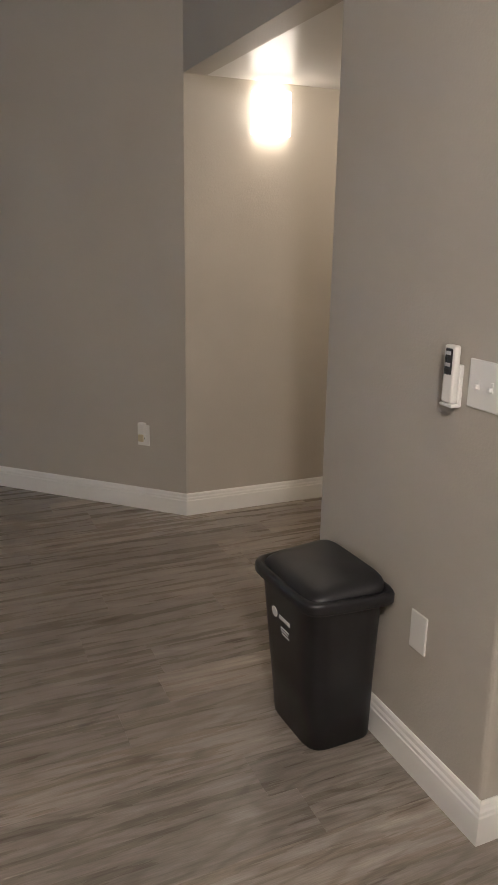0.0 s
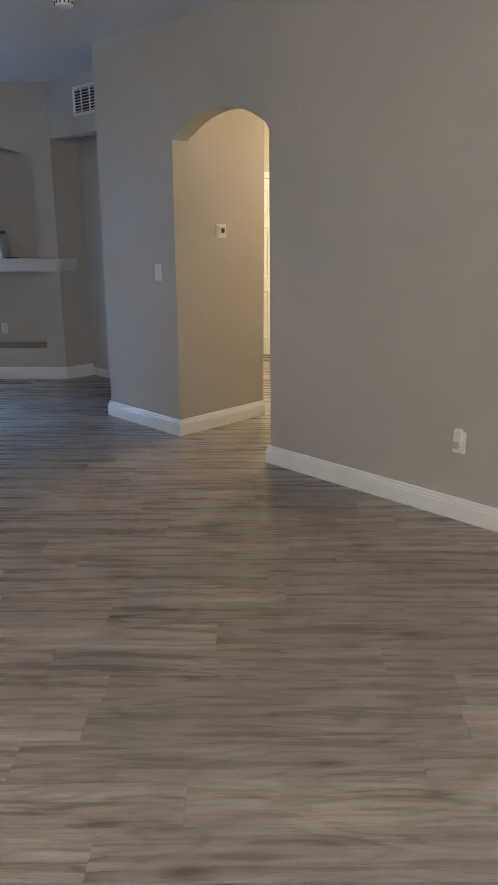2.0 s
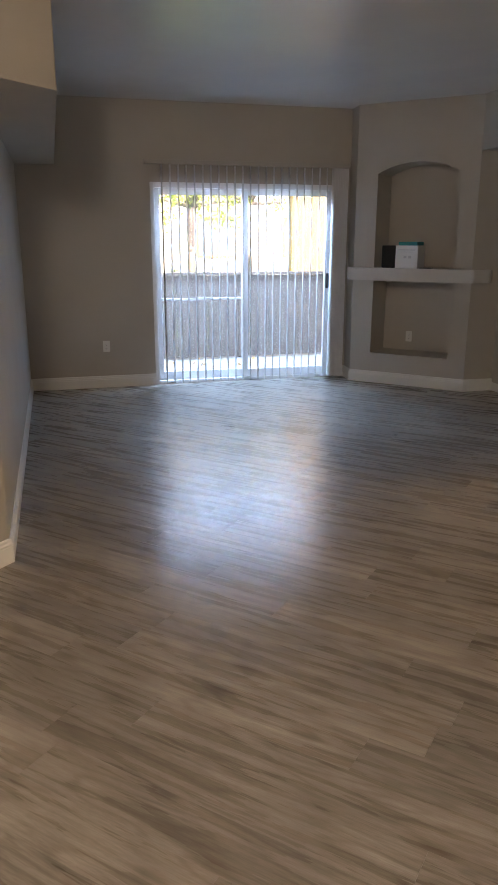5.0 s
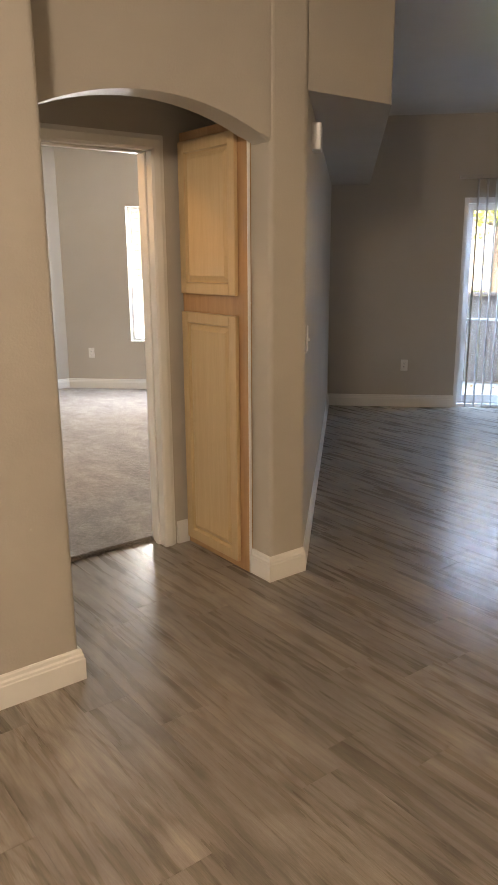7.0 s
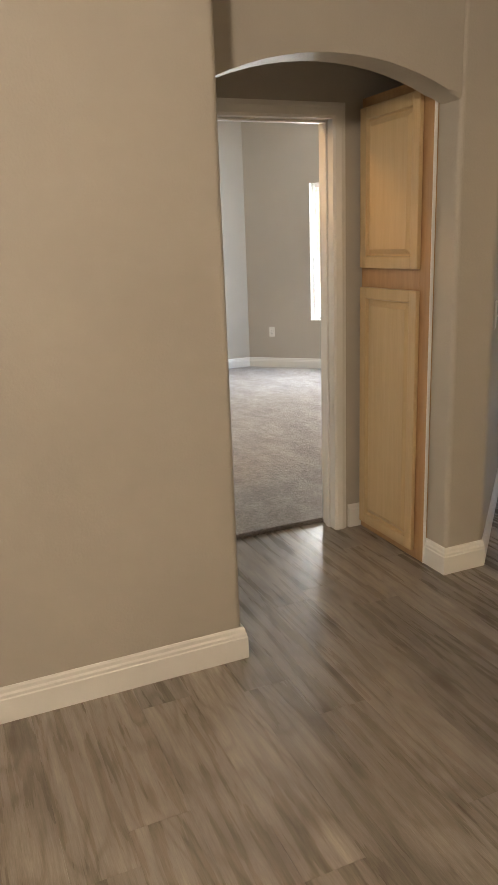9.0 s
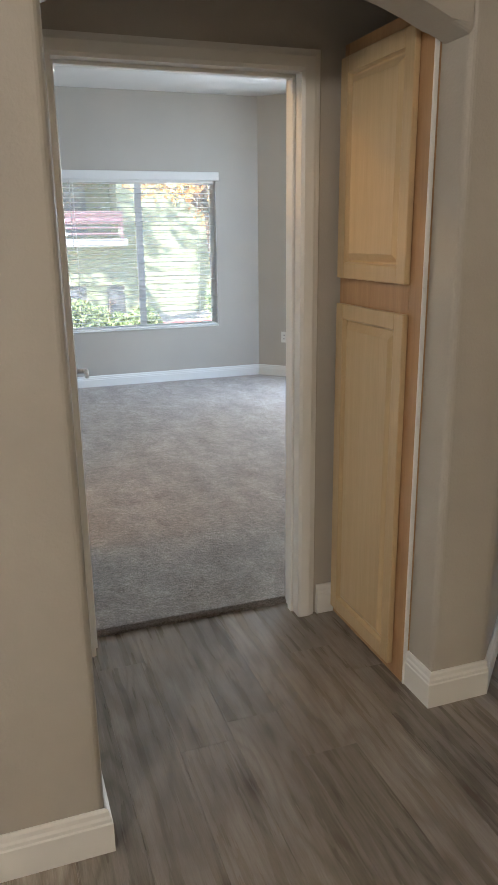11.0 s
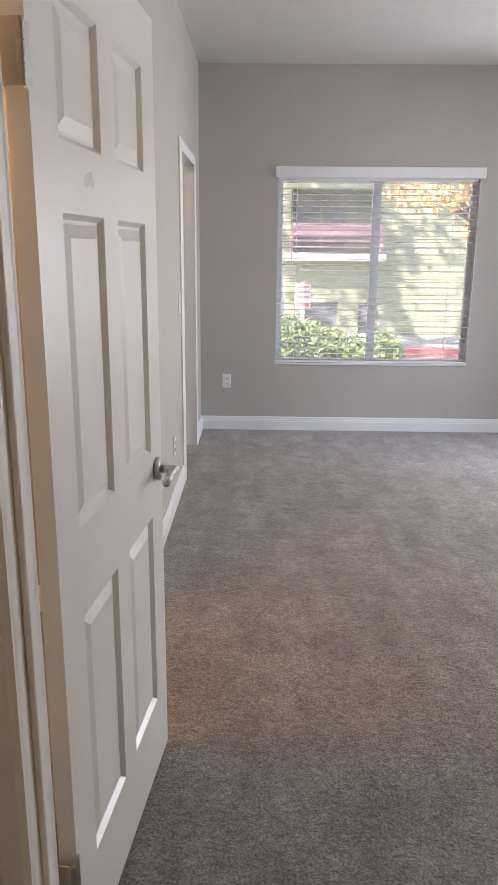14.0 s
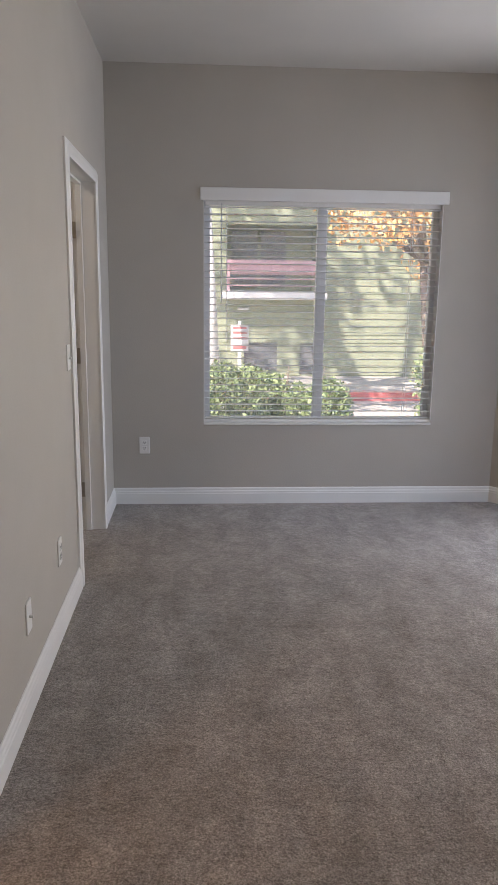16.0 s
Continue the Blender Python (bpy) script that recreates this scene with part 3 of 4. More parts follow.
def panel_door(name, m, w, h, label, lever=True, mat=None):
    """A six-panel door: x from the hinge, y its thickness behind the face, both faces panelled."""
    mat = mat or DOORP
    d = empty(name, m, label, "door")
    T, S, M = 0.035, 0.112, 0.095
    rows = [(0.215, 0.755), (0.93, 1.49), (1.605, h - 0.125)]
    cols = [(S, (w - M) / 2), ((w + M) / 2, w - S)]
    bm = bmesh.new()
    add_box(bm, (0, -T, 0), (S, 0, h))
    add_box(bm, (w - S, -T, 0), (w, 0, h))
    zs = [0.0] + [v for r in rows for v in r] + [h]
    for z0, z1 in zip(zs[::2], zs[1::2]):
        add_box(bm, (S, -T, z0), (w - S, 0, z1), 0.0)
    for z0, z1 in rows:
        add_box(bm, (cols[0][1], -T, z0), (cols[1][0], 0, z1), 0.0)
    mesh_ob("frame", bm, mat, d)
    for z0, z1 in rows:
        for x0, x1 in cols:
            bm = bmesh.new()
            for y, s in ((0.0, 1), (-T, -1)):
                rings = []
                for inset, dep in ((0.0, 0.0), (0.010, 0.011), (0.016, 0.011), (0.040, 0.003), (0.044, 0.003)):
                    yy = y - s * dep
                    rings.append([bm.verts.new(v) for v in ((x0 + inset, yy, z0 + inset), (x1 - inset, yy, z0 + inset), (x1 - inset, yy, z1 - inset), (x0 + inset, yy, z1 - inset))])
                for a, b in zip(rings, rings[1:]):
                    for j in range(4):
                        bm.faces.new((a[j], a[(j + 1) % 4], b[(j + 1) % 4], b[j]))
                bm.faces.new(rings[-1])
            mesh_ob("panel", bm, mat, d)
    if lever:
        for y, s in ((0.0, 1), (-T, -1)):
            bm = bmesh.new()
            add_cyl(bm, 0.032, 0.029, 0.012, pose(w - 0.065, y + s * 0.006, 0.875, 90), 24)
            add_cyl(bm, 0.011, 0.011, 0.045, pose(w - 0.065, y + s * 0.03, 0.875, 90), 14)
            pts = [(0.0, 0.0), (-0.03, 0.004), (-0.07, 0.002), (-0.105, -0.006)]
            for (a0, b0), (a1, b1) in zip(pts, pts[1:]):
                p, q = Vector((w - 0.065 + a0, y + s * 0.052, 0.875 + b0)), Vector((w - 0.065 + a1, y + s * 0.052, 0.875 + b1))
                add_cyl(bm, 0.0105, 0.0095, (q - p).length + 0.006, Matrix.Translation((p + q) / 2) @ (q - p).to_track_quat("Z", "Y").to_matrix().to_4x4(), 12)
            tagged(mesh_ob("lever_handle", bm, NICKEL, d, True), "satin nickel lever handle")
    return d


# bedroom doorway
OY0, OY1, OH = 1.605, 2.41, 2.0
mh = along((DX0, OY1), (DX0, OY0))
mb = along((DX1, OY0), (DX1, OY1))
casing("door_casing", mh, OY1 - OY0, OH)
casing("door_casing", mb, OY1 - OY0, OH)
jamb("door_jamb", mh, OY1 - OY0, OH, 0.114, 0.037)
DM = pose(-3.712, 1.6255, 0.03, 0, 0, 180 - 5.6)
flip = Matrix.Diagonal((1, -1, 1, 1))
bd = panel_door("bedroom_door", pose(0, 0, 0), 0.763, 1.955, "white six-panel bedroom door standing open on carpet")
for o in bd.children:
    o.data.transform(flip)
    o.data.flip_normals()
bd.matrix_basis = DM
for z in (0.26, 1.70):
    hinge(bd, pose(-0.024, 0.002, z, 0, 0, -90))
bm = bmesh.new()
add_box(bm, (-3.62, OY1 - 0.0035, 0.85), (-3.59, OY1 + 0.001, 0.91), 0.001)
tagged(mesh_ob("strike_plate", bm, NICKEL), "small nickel strike plate on the white jamb", "strike plate", kind="structure")

# side-room doorway in the bedroom
mc = along((-7.975, BY), (-7.135, BY))
casing("door_casing", mc, 0.84, 2.03)
jamb("door_jamb", mc, 0.84, 2.03, 0.124, 0.07)
sd = panel_door("side_room_door", pose(-7.955, BY - 0.135, 0.02, 0, 0, -91), 0.79, 2.0, "white six-panel door open into the side room")
for z in (0.25, 1.05, 1.75):
    hinge(sd, pose(0.0, 0.0, z, 0, 0, 90))

# inner hall door, seen through the arch
hd = panel_door("inner_hall_door", pose(-0.25, 9.40, 0.01, 0, 0, 0), 0.78, 2.02, "closed cream six-panel door at the hall's end")
for o in hd.children:
    o.data.transform(Matrix.Diagonal((1, -1, 1, 1)))
    o.data.flip_normals()
casing("door_casing", along((0.54, 9.45), (-0.26, 9.45)), 0.80, 2.04)


def framed_window(name, m, w, z0, z1, label, slider=True):
    """A white vinyl window in an opening; m on the inner face, y to the room; sits near the outside."""
    win = empty(name, m, label, "window")
    y0, y1 = -0.125, -0.075
    bm = bmesh.new()
    f = 0.042
    for lo, hi in (((0, z0), (f, z1)), ((w - f, z0), (w, z1)), ((f, z0), (w - f, z0 + f)), ((f, z1 - f), (w - f, z1))):
        add_box(bm, (lo[0], y0, lo[1]), (hi[0], y1, hi[1]), 0.004)
    mesh_ob("frame", bm, VINYL, win)
    bm = bmesh.new()
    add_box(bm, (w / 2 - 0.032, y0 + 0.005, z0 + f), (w / 2 + 0.032, y1 + 0.006, z1 - f), 0.004)
    mesh_ob("meeting_rail", bm, VINYL, win)
    for x0, x1, y in ((f, w / 2 - 0.03, -0.105), (w / 2 + 0.03, w - f, -0.095)):
        bm = bmesh.new()
        add_box(bm, (x0, y - 0.002, z0 + f), (x1, y + 0.002, z1 - f))
        g = mesh_ob("pane", bm, GLASSB, win)
        g.visible_shadow = False
    bm = bmesh.new()
    for a, c in ((0.0, 0.006), (w - 0.006, w)):
        add_box(bm, (a, -0.0745, z0 + 0.017), (c, -0.001, z1 - 0.001), 0.001)
    tagged(mesh_ob("side_lining", bm, TRIM, win), "white painted side lining")
    bm = bmesh.new()
    add_box(bm, (-0.0, -0.075, z0 + 0.001), (w, 0.012, z0 + 0.016), 0.004)
    tagged(mesh_ob("sill", bm, TRIM, win), "white painted window sill")
    return tagged(win, kind="structure")


def slat_blind(name, m, w, z0, z1, label):
    """A horizontal blind, slats open flat, with valance, ladder cords, wand and bottom rail."""
    b = empty(name, m, label, "blind")
    bm = bmesh.new()
    add_box(bm, (-0.02, -0.012, z1 - 0.004), (w + 0.03, 0.016, z1 + 0.075), 0.003)
    add_box(bm, (-0.02, -0.05, z1 + 0.01), (-0.008, -0.012, z1 + 0.07), 0.002)
    mesh_ob("valance", bm, TRIM, b)
    bm = bmesh.new()
    add_box(bm, (0.012, -0.058, z1 - 0.03), (w - 0.012, -0.02, z1 + 0.002), 0.003)
    mesh_ob("headrail", bm, TRIM, b)
    n = 32
    bm = bmesh.new()
    rows = []
    for i in range(5):
        y = -0.062 + 0.050 * i / 4
        zz = 0.0028 * (1 - ((i - 2) / 2) ** 2) + (i - 2) * 0.0006
        rows.append([bm.verts.new((x, y, zz + dz)) for x in (0.008, w - 0.008) for dz in (0, 0.0022)])
    for a, c in zip(rows, rows[1:]):
        bm.faces.new((a[0], a[2], c[2], c[0]))
        bm.faces.new((a[1], c[1], c[3], a[3]))
        bm.faces.new((a[0], c[0], c[1], a[1]))
        bm.faces.new((a[2], a[3], c[3], c[2]))
    bm.faces.new((rows[0][0], rows[0][1], rows[0][3], rows[0][2]))
    bm.faces.new((rows[-1][0], rows[-1][2], rows[-1][3], rows[-1][1]))
    first = mesh_ob("slat", bm, VANE, b)
    for i in range(n):
        z = z0 + 0.045 + (z1 - 0.04 - z0 - 0.045) * i / (n - 1)
        o = first if i == 0 else new("slat", first.data)
        o.parent, o.location = b, (0, 0, z)
    bm = bmesh.new()
    add_box(bm, (0.006, -0.062, z0 + 0.018), (w - 0.006, -0.012, z0 + 0.036), 0.003)
    mesh_ob("bottom_rail", bm, TRIM, b)
    for s in (0.15, w - 0.19):
        bm = bmesh.new()
        for y in (-0.061, -0.013):
            add_cyl(bm, 0.0016, 0.0016, z1 - z0 - 0.03, pose(s, y, (z0 + z1) / 2), 6)
        mesh_ob("cord", bm, VANE, b)
    bm = bmesh.new()
    add_cyl(bm, 0.004, 0.004, 0.62, pose(0.115, -0.006, z1 - 0.33), 8)
    mesh_ob("wand", bm, GREYP, b)
    return b


mw = along((BX, WY1), (BX, WY0))
ww = WY1 - WY0
# x along the face runs from the far jamb; turn it so that the wand hangs beside the side-room wall
mwr = Matrix.Translation((BX, WY0, 0)) @ Matrix(((0, 1, 0, 0), (1, 0, 0, 0), (0, 0, 1, 0), (0, 0, 0, 1)))
framed_window("window_1", mw, ww, WZ0, WZ1, "white vinyl sliding window with two panes")
sb_ = slat_blind("slat_blind", pose(0, 0, 0), ww, WZ0, WZ1 - 0.06, "white horizontal slat blind, slats open, in the bedroom window")
for o in {c.data for c in sb_.children}:
    o.transform(Matrix.Diagonal((1, 1, 1, 1)))
sb_.matrix_basis = pose(BX, WY0, 0, 0, 0, 90)
for d in {c.data for c in sb_.children}:
    d.transform(Matrix.Diagonal((1, -1, 1, 1)))
    d.flip_normals()
m2 = along(BC, (BX, CY)) @ pose(bl - 1.98, 0, 0)
framed_window("window_2", m2, 1.2, WZ0, WZ1, "white vinyl window in the diagonal wall")

# sliding patio door
mp = along(SEND, LC) @ pose(Ltot - sl1, 0, 0)
PW = sl1 - sl0
pd = tagged(empty("patio_door", mp, "white framed sliding glass patio door, closed", "sliding door"), kind="structure")
bm = bmesh.new()
for lo, hi in (((0, 0), (0.045, 2.05)), ((PW - 0.045, 0), (PW, 2.05)), ((0.045, 2.0), (PW - 0.045, 2.05)), ((0.045, 0), (PW - 0.045, 0.035))):
    add_box(bm, (lo[0], -0.13, lo[1]), (hi[0], -0.02, hi[1]), 0.003)
mesh_ob("frame", bm, VINYL, pd)
for x0, x1, y in ((0.04, PW / 2 + 0.035, -0.06), (PW / 2 - 0.035, PW - 0.04, -0.10)):
    bm = bmesh.new()
    f = 0.062
    for lo, hi in (((x0, 0.036), (x0 + f, 1.998)), ((x1 - f, 0.036), (x1, 1.998)), ((x0 + f, 0.036), (x1 - f, 0.12)), ((x0 + f, 1.935), (x1 - f, 1.998))):
        add_box(bm, (lo[0], y - 0.018, lo[1]), (hi[0], y + 0.018, hi[1]), 0.003)
    mesh_ob("sash", bm, VINYL, pd)
    bm = bmesh.new()
    add_box(bm, (x0 + f, y - 0.003, 0.12), (x1 - f, y + 0.003, 1.935))
    g = mesh_ob("pane", bm, GLASS, pd)
    g.visible_shadow = False
bm = bmesh.new()
add_box(bm, (0.062, -0.042, 0.98), (0.092, -0.012, 1.14), 0.006)
tagged(mesh_ob("handle", bm, BLACK, pd), "black pull handle")
bm = bmesh.new()
add_box(bm, (PW / 2 + 0.03, -0.085, 0.875), (PW - 0.1, -0.06, 0.90), 0.006)
tagged(mesh_ob("lock_bar", bm, VINYL, pd), "white folding security bar")

vb = empty("vertical_blind", mp, "white vertical vane blind, vanes turned open, over the patio door", "blind")
bm = bmesh.new()
add_box(bm, (-0.11, 0.02, 2.215), (PW + 0.06, 0.065, 2.255), 0.003)
mesh_ob("headrail", bm, paint("beige_headrail", (0.45, 0.42, 0.38), 0.45, 0), vb)
bm = bmesh.new()
vz0, vz1, VW = 0.025, 2.21, 0.089
rows = []
for i in range(6):
    u = i / 5 - 0.5
    rows.append([bm.verts.new((0.009 * (1 - (2 * u) ** 2) + t, u * VW, z)) for t in (0, 0.0011) for z in (vz0, vz1)])
for a, c in zip(rows, rows[1:]):
    for j, k in ((0, 1), (2, 3)):
        bm.faces.new((a[j], a[k], c[k], c[j]))
for r in (rows[0], rows[-1]):
    bm.faces.new((r[0], r[1], r[3], r[2]))
v0 = mesh_ob("vane", bm, VANE, vb, True)
spots = [(-0.09 + 0.019 * i, -2 + 3 * (i % 3)) for i in range(9)] + [(0.13 + 0.083 * i, -15 + 0.75 * i + 2 * math.sin(i * 1.7)) for i in range(int((PW - 0.15) / 0.083))]
for i, (s, turn) in enumerate(spots):
    o = v0 if i == 0 else new("vane", v0.data)
    o.parent = vb
    o.matrix_basis = pose(s, 0.045, 0, 0, 0, turn)


# ---- small wall fittings ----
def plate(name, m, w, h, kind, label, category):
    """A cover plate on a wall: m has y out of the wall, centre at the origin."""
    ob = empty(name, m, label, category, {"outlet": "wall outlets", "light switch": "light switches"}.get(category, ""))
    bm = bmesh.new()
    add_box(bm, (-w / 2, -0.0005, -h / 2), (w / 2, 0.006, h / 2), 0.003)
    mesh_ob("cover", bm, PLATE, ob)
    if kind == "outlet":
        for z in (-0.019, 0.019):
            bm = bmesh.new()
            add_box(bm, (-0.0165, 0.004, z - 0.0135), (0.0165, 0.0078, z + 0.0135), 0.005)
            mesh_ob("socket", bm, PLATE, ob)
            bm = bmesh.new()
            for x in (-0.0065, 0.0065):
                add_box(bm, (x - 0.0012, 0.0076, z - 0.002), (x + 0.0012, 0.0082, z + 0.007))
            add_cyl(bm, 0.0024, 0.0024, 0.001, pose(0, 0.008, z - 0.007, 90), 8)
            mesh_ob("slots", bm, DARK, ob)
    elif kind == "toggle":
        n = max(1, round(w / 0.06) - 0) if w > 0.09 else 1
        for i in range(n):
            x = (i - (n - 1) / 2) * 0.046
            bm = bmesh.new()
            add_box(bm, (x - 0.005, 0.004, -0.012), (x + 0.005, 0.008, 0.012), 0.001)
            add_box(bm, (x - 0.0035, 0.006, -0.009), (x + 0.0035, 0.017, 0.001), 0.0015, pose(0, 0, 0, 0))
            mesh_ob("toggle", bm, PLATE, ob)
    elif kind == "rocker":
        bm = bmesh.new()
        add_box(bm, (-0.0165, 0.004, -0.033), (0.0165, 0.009, 0.033), 0.002)
        mesh_ob("rocker", bm, PLATE, ob)
    elif kind == "jack":
        bm = bmesh.new()
        add_cyl(bm, 0.006, 0.006, 0.014, pose(0, 0.012, 0, 90), 12)
        mesh_ob("jack", bm, NICKEL, ob)
    return ob


def on_wall(p, q, at, z):
    """Pose on the face p to q (room on the left), nearest to the point at."""
    m = along(p, q)
    s = (Vector(at) - Vector(p)).dot(Vector(m.col[0][:2]))
    return m @ pose(s, 0, z)


binface = ((1.09, 1.59), (1.09, 2.475))
diag = (D0, D2)
plate("outlet_cover", on_wall(*binface, (1.09, 1.888), 0.44), 0.07, 0.115, "blank", "white blank cover plate low on the greige wall", "cover plate")
plate("light_switch", on_wall(*binface, (1.09, 1.722), 1.163), 0.116, 0.116, "toggle", "white double light switch on the greige wall", "light switch")
o1 = plate("wall_outlet", on_wall(*diag, (0.977, 4.243), 0.43), 0.072, 0.118, "outlet", "white wall outlet with a plug-in night light", "outlet")
bm = bmesh.new()
add_box(bm, (-0.022, 0.007, 0.01), (0.022, 0.035, 0.075), 0.006)
mesh_ob("night_light", bm, PLATE, o1)
bm = bmesh.new()
add_box(bm, (-0.017, 0.03, -0.03), (0.017, 0.042, 0.012), 0.006)
mesh_ob("night_light_lens", bm, paint("amber_lens", (0.55, 0.48, 0.32), 0.3, 0), o1)
plate("light_switch", on_wall((-0.66, 5.862), (-1.299, 6.501), (-0.80, 6.00), 1.20), 0.07, 0.118, "toggle", "white single light switch on the greige wall", "light switch")
plate("wall_outlet", on_wall(SEND, LC, (-5.283, 6.317), 0.43), 0.07, 0.115, "outlet", "white wall outlet beside the patio door", "outlet")
plate("light_switch", on_wall(LC, (-2.85, 2.79), (-2.93, 2.87), 1.13), 0.075, 0.12, "toggle", "white light switch near the wall's rounded corner", "light switch")
plate("wall_outlet", on_wall((BX, CY), (BX, BY), (BX, 1.688), 0.42), 0.07, 0.115, "outlet", "white wall outlet beneath the bedroom window wall", "outlet")
plate("wall_outlet", on_wall(BC, (BX, CY), (-8.31, 4.30), 0.43), 0.07, 0.115, "outlet", "white wall outlet on the diagonal bedroom wall", "outlet")
plate("cable_plate", on_wall((-8.0, BY), (DX1, BY), (-6.05, BY), 0.345), 0.07, 0.115, "jack", "white cable jack plate above the baseboard", "cover plate")
plate("wall_outlet", on_wall((-8.0, BY), (DX1, BY), (-6.62, BY), 0.37), 0.07, 0.115, "outlet", "white wall outlet above the bedroom baseboard", "outlet")
plate("light_switch", on_wall((-8.0, BY), (DX1, BY), (-6.99, BY), 1.15), 0.07, 0.115, "toggle", "white light switch beside the side-room casing", "light switch")
plate("wall_outlet", pose(-2.75, FY + 0.40, 0.47, 0, 0, 180), 0.07, 0.115, "outlet", "white outlet inside the lower wall niche", "outlet")

# remote control in its cradle
rc = empty("fan_remote", on_wall(*binface, (1.09, 1.828), 1.17), "white fan remote control in a wall cradle", "remote control")
bm = bmesh.new()
add_box(bm, (-0.024, -0.0005, -0.075), (0.024, 0.012, 0.03), 0.004)
add_box(bm, (-0.024, 0.0, -0.075), (0.024, 0.03, -0.066), 0.003)
mesh_ob("cradle", bm, PLATE, rc)
bm = bmesh.new()
add_box(bm, (-0.02, 0.010, -0.066), (0.02, 0.030, 0.076), 0.006)
mesh_ob("body", bm, PLATE, rc)
bm = bmesh.new()
add_box(bm, (-0.013, 0.027, 0.004), (0.013, 0.032, 0.068), 0.004)
mesh_ob("keypad", bm, BLACKG, rc)
for i in range(4):
    bm = bmesh.new()
    add_box(bm, (-0.009, 0.0315, 0.010 + 0.014 * i), (0.009, 0.0332, 0.019 + 0.014 * i), 0.001)
    mesh_ob("button", bm, DARK if i % 2 == 0 else GREYP, rc)

# thermostat in the arched hall
th = empty("thermostat", on_wall((-0.02, 6.502), (-0.66, 5.862), (-0.35, 6.17), 1.485), "square white thermostat with a dark display", "thermostat")
bm = bmesh.new()
add_box(bm, (-0.05, -0.0005, -0.05), (0.05, 0.014, 0.05), 0.006)
mesh_ob("body", bm, PLATE, th)
bm = bmesh.new()
add_box(bm, (-0.036, 0.012, -0.036), (0.036, 0.024, 0.036), 0.008)
mesh_ob("face", bm, PLATE, th)
bm = bmesh.new()
add_box(bm, (-0.02, 0.0235, -0.012), (0.012, 0.0255, 0.02), 0.002)
mesh_ob("display", bm, BLACKG, th)

# siren box under the soffit
dc = empty("door_chime", on_wall(LC, (-2.85, 2.79), (-3.14, 3.08), 2.06), "small white chime box high on the wall", "door chime")
bm = bmesh.new()
add_box(bm, (-0.07, -0.0005, -0.06), (0.07, 0.045, 0.06), 0.006)
mesh_ob("body", bm, PLATE, dc)
for i in range(5):
    bm = bmesh.new()
    add_box(bm, (-0.045, 0.044, -0.035 + 0.016 * i), (0.045, 0.047, -0.028 + 0.016 * i), 0.001)
    mesh_ob("rib", bm, PLATE, dc)

# smoke detector
sm = empty("smoke_detector", pose(-1.22, 5.38, H), "round white smoke detector on the ceiling", "smoke detector")
bm = bmesh.new()
add_cyl(bm, 0.062, 0.068, 0.012, pose(0, 0, -0.006), 32)
add_cyl(bm, 0.05, 0.058, 0.03, pose(0, 0, -0.026), 32)
mesh_ob("body", bm, PLATE, sm)
bm = bmesh.new()
for i in range(14):
    a = i / 14 * 6.283
    add_box(bm, (-0.004, 0.0, -0.012), (0.004, 0.004, 0.0), 0.0, pose(0.0545 * math.cos(a), 0.0545 * math.sin(a), -0.02, 0, 0, math.degrees(a) - 90))
mesh_ob("slots", bm, DARK, sm)

# return air grille above the recess
vm = along((-0.975, 6.855), (-2.02, 8.0))
vt = empty("air_vent", vm @ pose(0.85, 0.001, 2.575), "white louvred air vent with dark slots", "air vent")
bm = bmesh.new()
w, h = 0.42, 0.24
for lo, hi in (((-w / 2, -h / 2), (-w / 2 + 0.025, h / 2)), ((w / 2 - 0.025, -h / 2), (w / 2, h / 2)), ((-w / 2 + 0.025, -h / 2), (w / 2 - 0.025, -h / 2 + 0.025)), ((-w / 2 + 0.025, h / 2 - 0.025), (w / 2 - 0.025, h / 2))):
    add_box(bm, (lo[0], 0, lo[1]), (hi[0], 0.012, hi[1]), 0.002)
mesh_ob("frame", bm, PLATE, vt)
# flat near-black sheet paints the shade of the hollow behind the louvres
bm = bmesh.new()
add_box(bm, (-w / 2 + 0.02, 0.0, -h / 2 + 0.02), (w / 2 - 0.02, 0.002, h / 2 - 0.02))
mesh_ob("duct", bm, DARK, vt)
for i in range(8):
    bm = bmesh.new()
    z = -h / 2 + 0.036 + i * 0.024
    add_box(bm, (-w / 2 + 0.024, -0.001, -0.0008), (w / 2 - 0.024, 0.013, 0.0008), 0.0, pose(0, 0.002, z, 12))
    mesh_ob("louvre", bm, PLATE, vt)
for x in (-0.07, 0.07):
    bm = bmesh.new()
    add_box(bm, (x - 0.004, 0.002, -h / 2 + 0.02), (x + 0.004, 0.0125, h / 2 - 0.02))
    mesh_ob("mullion", bm, PLATE, vt)

# wall sconce: half-round glowing shade on a back plate
sc = empty("wall_sconce", pose(1.61, 4.05, 2.09, 0, 0, 180), "lit half-round white glass wall sconce", "wall lamp")
SH = Mat("lit_shade_glass", (0.9, 0.85, 0.75), 0.4)
SH.b.inputs["Emission Color"].default_value = (1, 0.88, 0.70, 1)
SH.b.inputs["Emission Strength"].default_value = 1.5
bm = bmesh.new()
seg = 20
ring = [[bm.verts.new((r * math.cos(math.pi * i / seg), 0.004 + r * 0.9 * math.sin(math.pi * i / seg), z)) for i in range(seg + 1)] for r in (0.105, 0.101) for z in (-0.10, 0.10)]
for a, b_ in ((0, 1), (3, 2), (2, 0), (1, 3)):
    for i in range(seg):
        bm.faces.new((ring[a][i], ring[a][i + 1], ring[b_][i + 1], ring[b_][i]))
o = mesh_ob("shade", bm, SH.m, sc, True)
